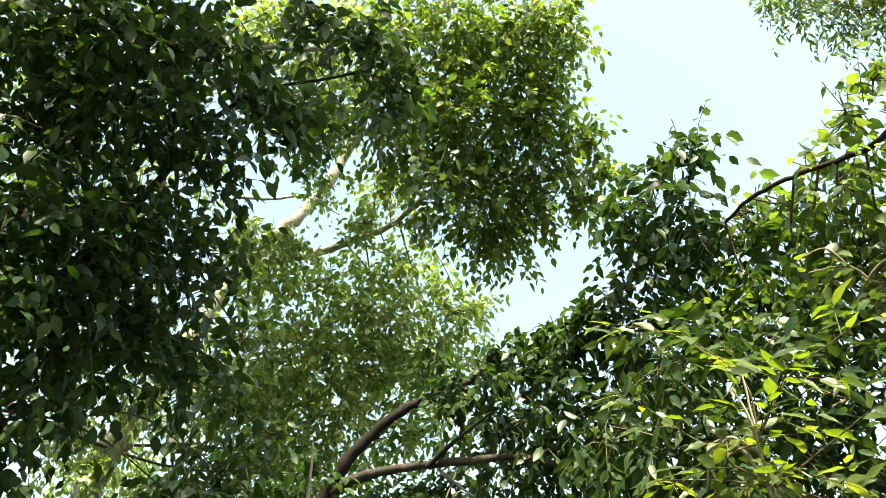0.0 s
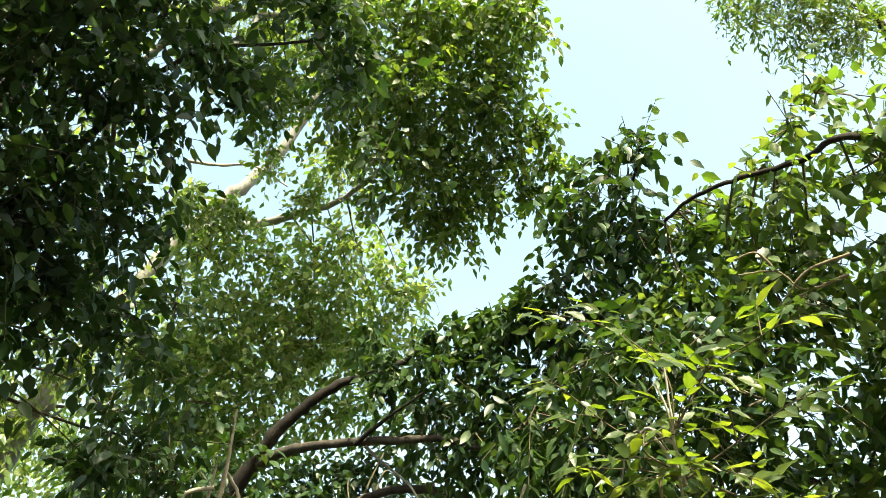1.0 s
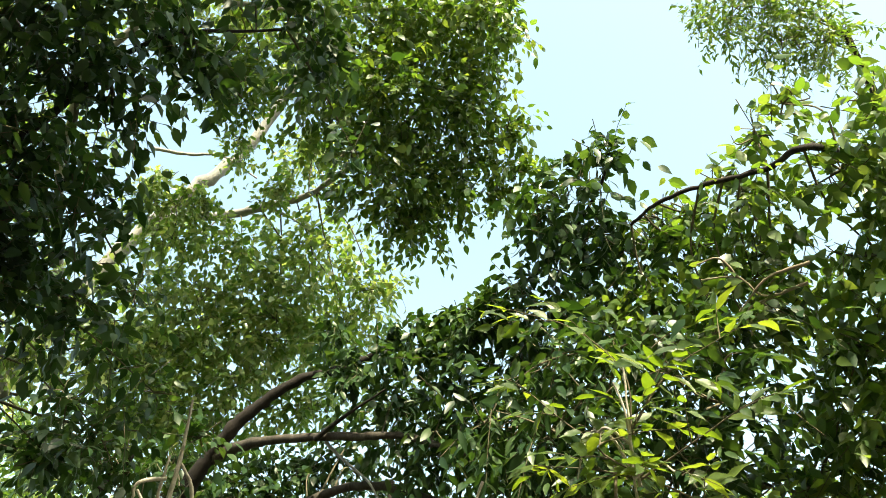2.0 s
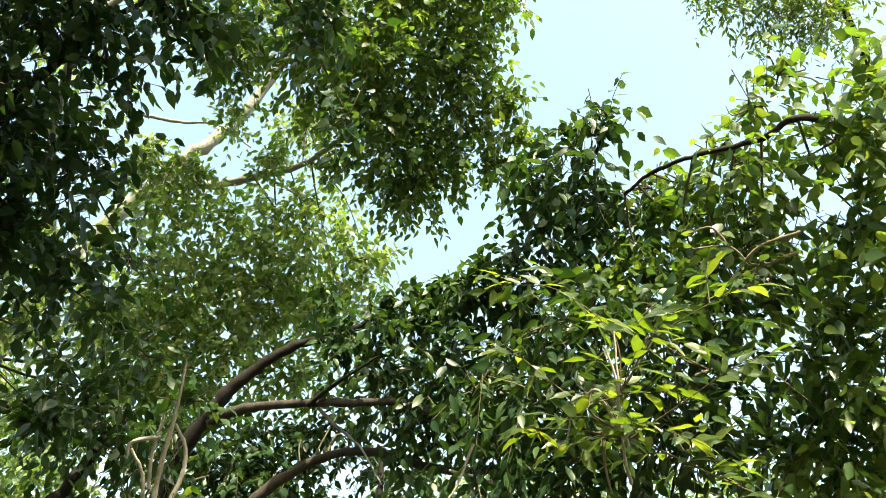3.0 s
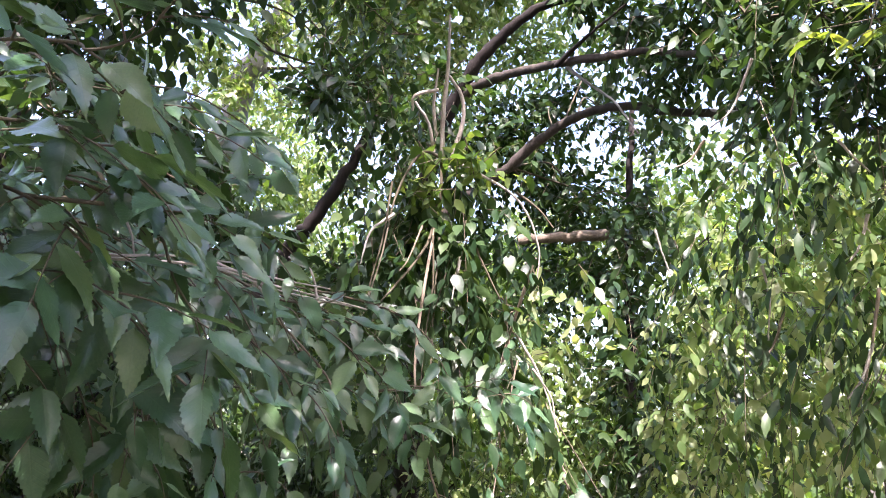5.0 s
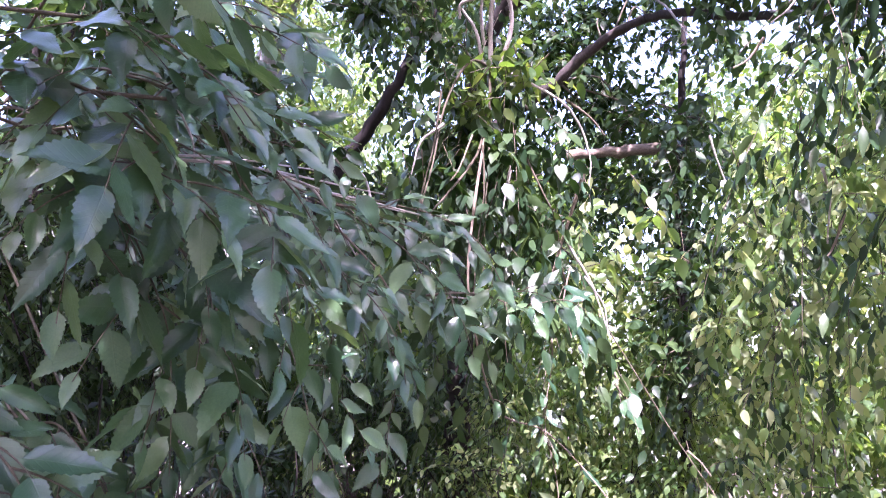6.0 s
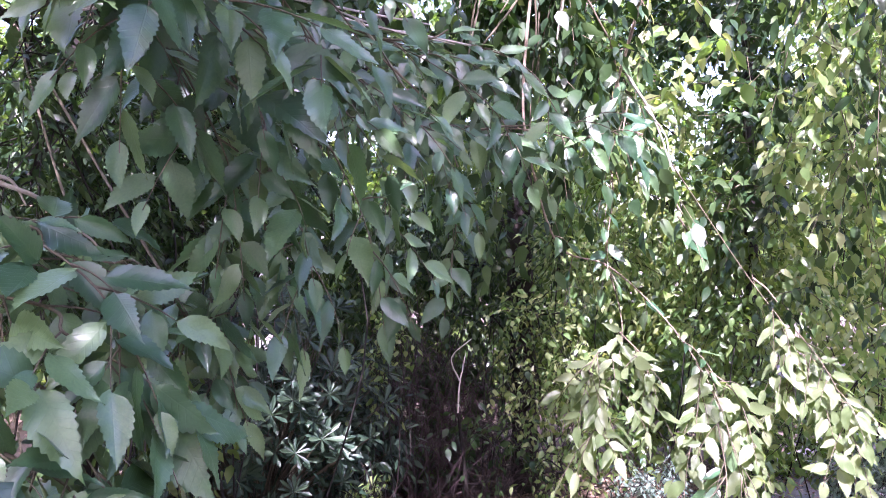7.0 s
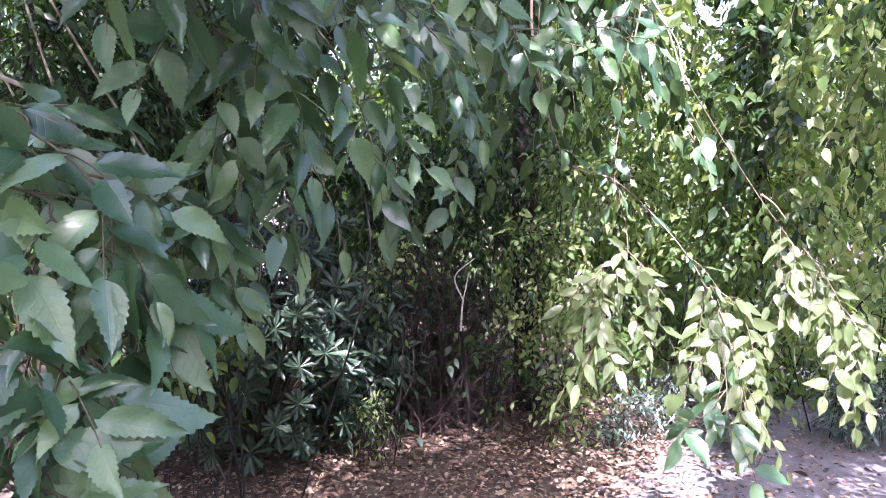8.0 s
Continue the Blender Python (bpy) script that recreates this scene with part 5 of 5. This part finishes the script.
def dry_stems():
    rng = np.random.default_rng(99)
    c = np.array((-1.65, 4.89, 0.67))
    top = thing("undergrowth", "tangle of thin dry brown stems, darkened for deep shade", "undergrowth", (c[0], c[1], 0), kind="stuff")
    paths = []
    for k in range(900):
        a = np.array([c[0] + rng.normal(0, 0.42), c[1] + rng.normal(0, 0.3), max(0.0, rng.normal(0.1, 0.35))])
        e = a + np.array([rng.normal(0, 0.34), rng.normal(0, 0.25), rng.uniform(-0.1, 0.75)])
        e[2] = max(e[2], 0.02)
        paths.append((curve([a, (a + e) / 2 + rng.normal(0, 0.09, 3), e], 3), 0.0035, 0.0015))
    for k in range(40):
        a = np.array([c[0] + rng.normal(0, 0.4), c[1] + rng.normal(0, 0.3), 0.0])
        e = a + np.array([rng.normal(0, 0.2), rng.normal(0, 0.2), rng.uniform(0.8, 1.6)])
        paths.append((curve([a, (a + e) / 2 + rng.normal(0, 0.1, 3), e], 4), 0.006, 0.002))
    tagged(bars("stem_cluster", paths, TWIG_DARK, top), kind="stuff")


dry_stems()
def stone_and_stick():
    p = (-2.17, 2.77, 0.27)
    bm = bmesh.new()
    bmesh.ops.create_icosphere(bm, subdivisions=3, radius=1)
    for v in bm.verts:
        d = 1 + 0.22 * noise.noise(v.co * 1.3) + 0.06 * noise.noise(v.co * 4)
        v.co = Vector((v.co.x * 0.075 * d, v.co.y * 0.06 * d, v.co.z * 0.05 * d))
    me = bpy.data.meshes.new("stone")
    bm.to_mesh(me)
    me.materials.append(STONE)
    me.polygons.foreach_set("use_smooth", [True] * len(me.polygons))
    ob = new("stone", me)
    ob.matrix_basis = Matrix.Translation((p[0], p[1], ground_height(p[0], p[1]) + 0.03))
    tagged(ob, "small rounded brown stone among fallen leaves", "stone")
    a = (-1.22, 4.38, 0.68)
    top = thing("stick", "pale bare dead stick standing in dark undergrowth", "stick", (a[0], a[1], 0))
    bar("stump", [(a[0] + 0.05, a[1] + 0.1, -0.02), (a[0] + 0.02, a[1] + 0.06, 0.4), a], 0.012, 0.010, BARK_DARK, top, "dark lower end", sides=6, seed=303)
    bar("stem", [a, (-1.22, 4.41, 0.83), (-1.19, 4.44, 1.02)], 0.007, 0.004, TWIG_PALE, top, sides=6, seed=301)
    bar("fork", [(-1.22, 4.41, 0.86), (-1.27, 4.42, 0.99), (-1.16, 4.45, 1.10)], 0.006, 0.003, TWIG_PALE, top, sides=6, seed=302)


stone_and_stick()
evergreen_shrub()
# Added filler: its dark leaf colour stands in for deep shade behind branches.
bush("dense small-leaved filler coloured dark for deep shade", 104, [(-1.96, 2.02, 2.15, 0.26), (-1.98, 2.07, 1.80, 0.26), (-2.02, 2.40, 2.04, 0.27), (-2.03, 2.57, 1.71, 0.25), (-1.94, 2.99, 1.86, 0.25), (-1.95, 2.11, 1.42, 0.22), (-1.96, 2.47, 2.45, 0.25),
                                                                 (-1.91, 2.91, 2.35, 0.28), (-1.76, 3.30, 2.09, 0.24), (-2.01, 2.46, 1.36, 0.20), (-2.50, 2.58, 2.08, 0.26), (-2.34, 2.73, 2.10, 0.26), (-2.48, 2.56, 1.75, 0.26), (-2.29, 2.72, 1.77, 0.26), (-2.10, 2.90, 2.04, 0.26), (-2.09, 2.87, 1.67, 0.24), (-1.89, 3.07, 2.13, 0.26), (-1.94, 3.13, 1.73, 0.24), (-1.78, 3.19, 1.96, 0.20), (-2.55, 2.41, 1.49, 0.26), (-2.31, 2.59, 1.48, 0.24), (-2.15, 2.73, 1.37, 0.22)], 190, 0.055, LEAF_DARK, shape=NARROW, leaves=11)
# The sapling's sunlit look is the lightened leaf colour alone.
bush("small yellow-green sapling in the hollow, coloured light for sun", 102, [(-1.55, 4.13, 1.19, 0.09), (-1.59, 4.11, 1.04, 0.07), (-1.63, 4.08, 0.91, 0.06)], 420, 0.05, LEAF_LIGHT, name="sapling")
bush("climbing leafy weed over the evergreen shrub", 115, [(-2.11, 2.81, 0.93, 0.13), (-1.96, 2.86, 0.95, 0.12), (-1.84, 2.89, 0.86, 0.10), (-2.04, 2.82, 0.79, 0.10)], 260, 0.065, LEAF_MID, stout=0.2)
bush("tuft of pale green leaves on the ground", 103, [(-1.57, 3.81, 0.35, 0.07), (-1.50, 3.83, 0.34, 0.05)], 700, 0.045, LEAF_LIGHT, name="tuft", shape=NARROW)
# From here, dark and light leaf copies put shade and sun into bush colours.
bush("tangled bush with dry stems and green leaves darkened for shade", 92, [(-1.66, 5.13, 2.01, 0.47), (-1.10, 5.08, 1.82, 0.45), (-1.88, 4.87, 1.51, 0.30), (-1.15, 4.98, 1.20, 0.40), (-1.05, 4.59, 0.47, 0.31)], 70, 0.062, LEAF_DARK)
bush("thin-stemmed bush with small green leaves lightened for dappled sun", 116, [(-0.81, 4.79, 0.73, 0.33), (-0.62, 4.43, 0.38, 0.22), (-0.84, 4.86, 1.22, 0.30), (-0.60, 4.75, 0.95, 0.22), (-0.72, 4.95, 1.62, 0.26)], 130, 0.05, LEAF_LIGHT, stout=0.25)
bush("bush beside the track with yellow-green leaves lightened for sun", 93, [(-0.61, 5.50, 2.34, 0.48), (-0.14, 5.29, 2.50, 0.47), (-0.05, 5.37, 1.94, 0.47), (0.36, 5.13, 2.15, 0.48), (0.38, 5.17, 1.64, 0.45), (-0.40, 5.39, 1.57, 0.43), (0.71, 5.12, 1.81, 0.45), (0.76, 5.12, 1.31, 0.41), (0.15, 5.38, 1.21, 0.35), (0.98, 5.04, 0.86, 0.37)], 80, 0.07, LEAF_LIGHT)
bush("green leafy scrub round a dark stem", 108, [(0.35, 4.53, 0.84, 0.20), (0.35, 4.36, 0.48, 0.14), (0.31, 4.57, 1.23, 0.20), (0.25, 4.68, 1.62, 0.20), (0.38, 4.40, 0.68, 0.14)], 220, 0.065, LEAF_MID, stout=0.1)
bush("green scrub at the back of the clearing", 97, [(-0.83, 5.94, 1.03, 0.52), (-0.40, 5.93, 0.66, 0.48), (0.21, 6.12, 0.59, 0.49), (0.60, 6.04, 0.29, 0.40), (-0.06, 5.87, 0.28, 0.35), (-0.56, 5.56, 0.31, 0.33), (1.00, 6.17, 0.25, 0.46), (1.43, 6.31, 0.38, 0.48)], 80, 0.07, LEAF_MID)
bush("leafy scrub coloured dark for deep shade", 94, [(-2.40, 5.31, 1.64, 0.67), (-2.72, 4.89, 2.01, 0.60), (-3.14, 4.36, 2.24, 0.62), (-3.31, 3.70, 2.20, 0.57), (-3.34, 3.47, 1.57, 0.48), (-2.00, 5.44, 0.90, 0.54), (-2.29, 5.07, 0.64, 0.44), (-1.56, 5.43, 0.59, 0.49), (-2.28, 4.69, 1.18, 0.34), (-2.08, 4.98, 0.31, 0.32), (-1.69, 5.02, 0.33, 0.31), (-1.42, 5.64, 1.53, 0.50), (-2.01, 5.68, 1.65, 0.52)], 120, 0.07, LEAF_DARK)
bush("low grey-green plant at the edge of the track", 95, [(-0.23, 4.83, 0.21, 0.16), (-0.06, 5.04, 0.24, 0.15), (-0.37, 4.59, 0.13, 0.12)], 420, 0.045, LEAF_SILVER, name="shrub", shape=NARROW)
bush("low blue-green plant beyond the track", 96, [(1.08, 5.14, 0.38, 0.23), (0.97, 5.13, 0.20, 0.16), (1.25, 5.09, 0.34, 0.27)], 300, 0.06, LEAF_SILVER, name="shrub", shape=NARROW)
# Sun on these far and tall leaves is painted by the lightened colour.
bush("far green trees seen through a gap, coloured bright for sun", 106, [(-3.27, 8.29, 5.37, 0.71), (-3.39, 8.54, 4.59, 0.78), (-3.55, 7.45, 5.62, 0.54), (-3.04, 8.84, 5.07, 0.66)], 60, 0.09, LEAF_LIGHT, name="far_trees")
bush("tall bush behind the hanging branches, green leaves coloured bright for sun", 105, [(1.65, 5.41, 2.42, 0.54), (1.15, 5.51, 2.64, 0.46), (1.93, 5.11, 2.26, 0.52), (0.80, 5.64, 2.86, 0.38), (1.52, 5.60, 3.23, 0.53), (2.06, 5.36, 3.02, 0.56), (1.03, 5.64, 3.50, 0.40), (1.84, 5.30, 3.81, 0.48)],
     65, 0.075, LEAF_LIGHT)
woods()
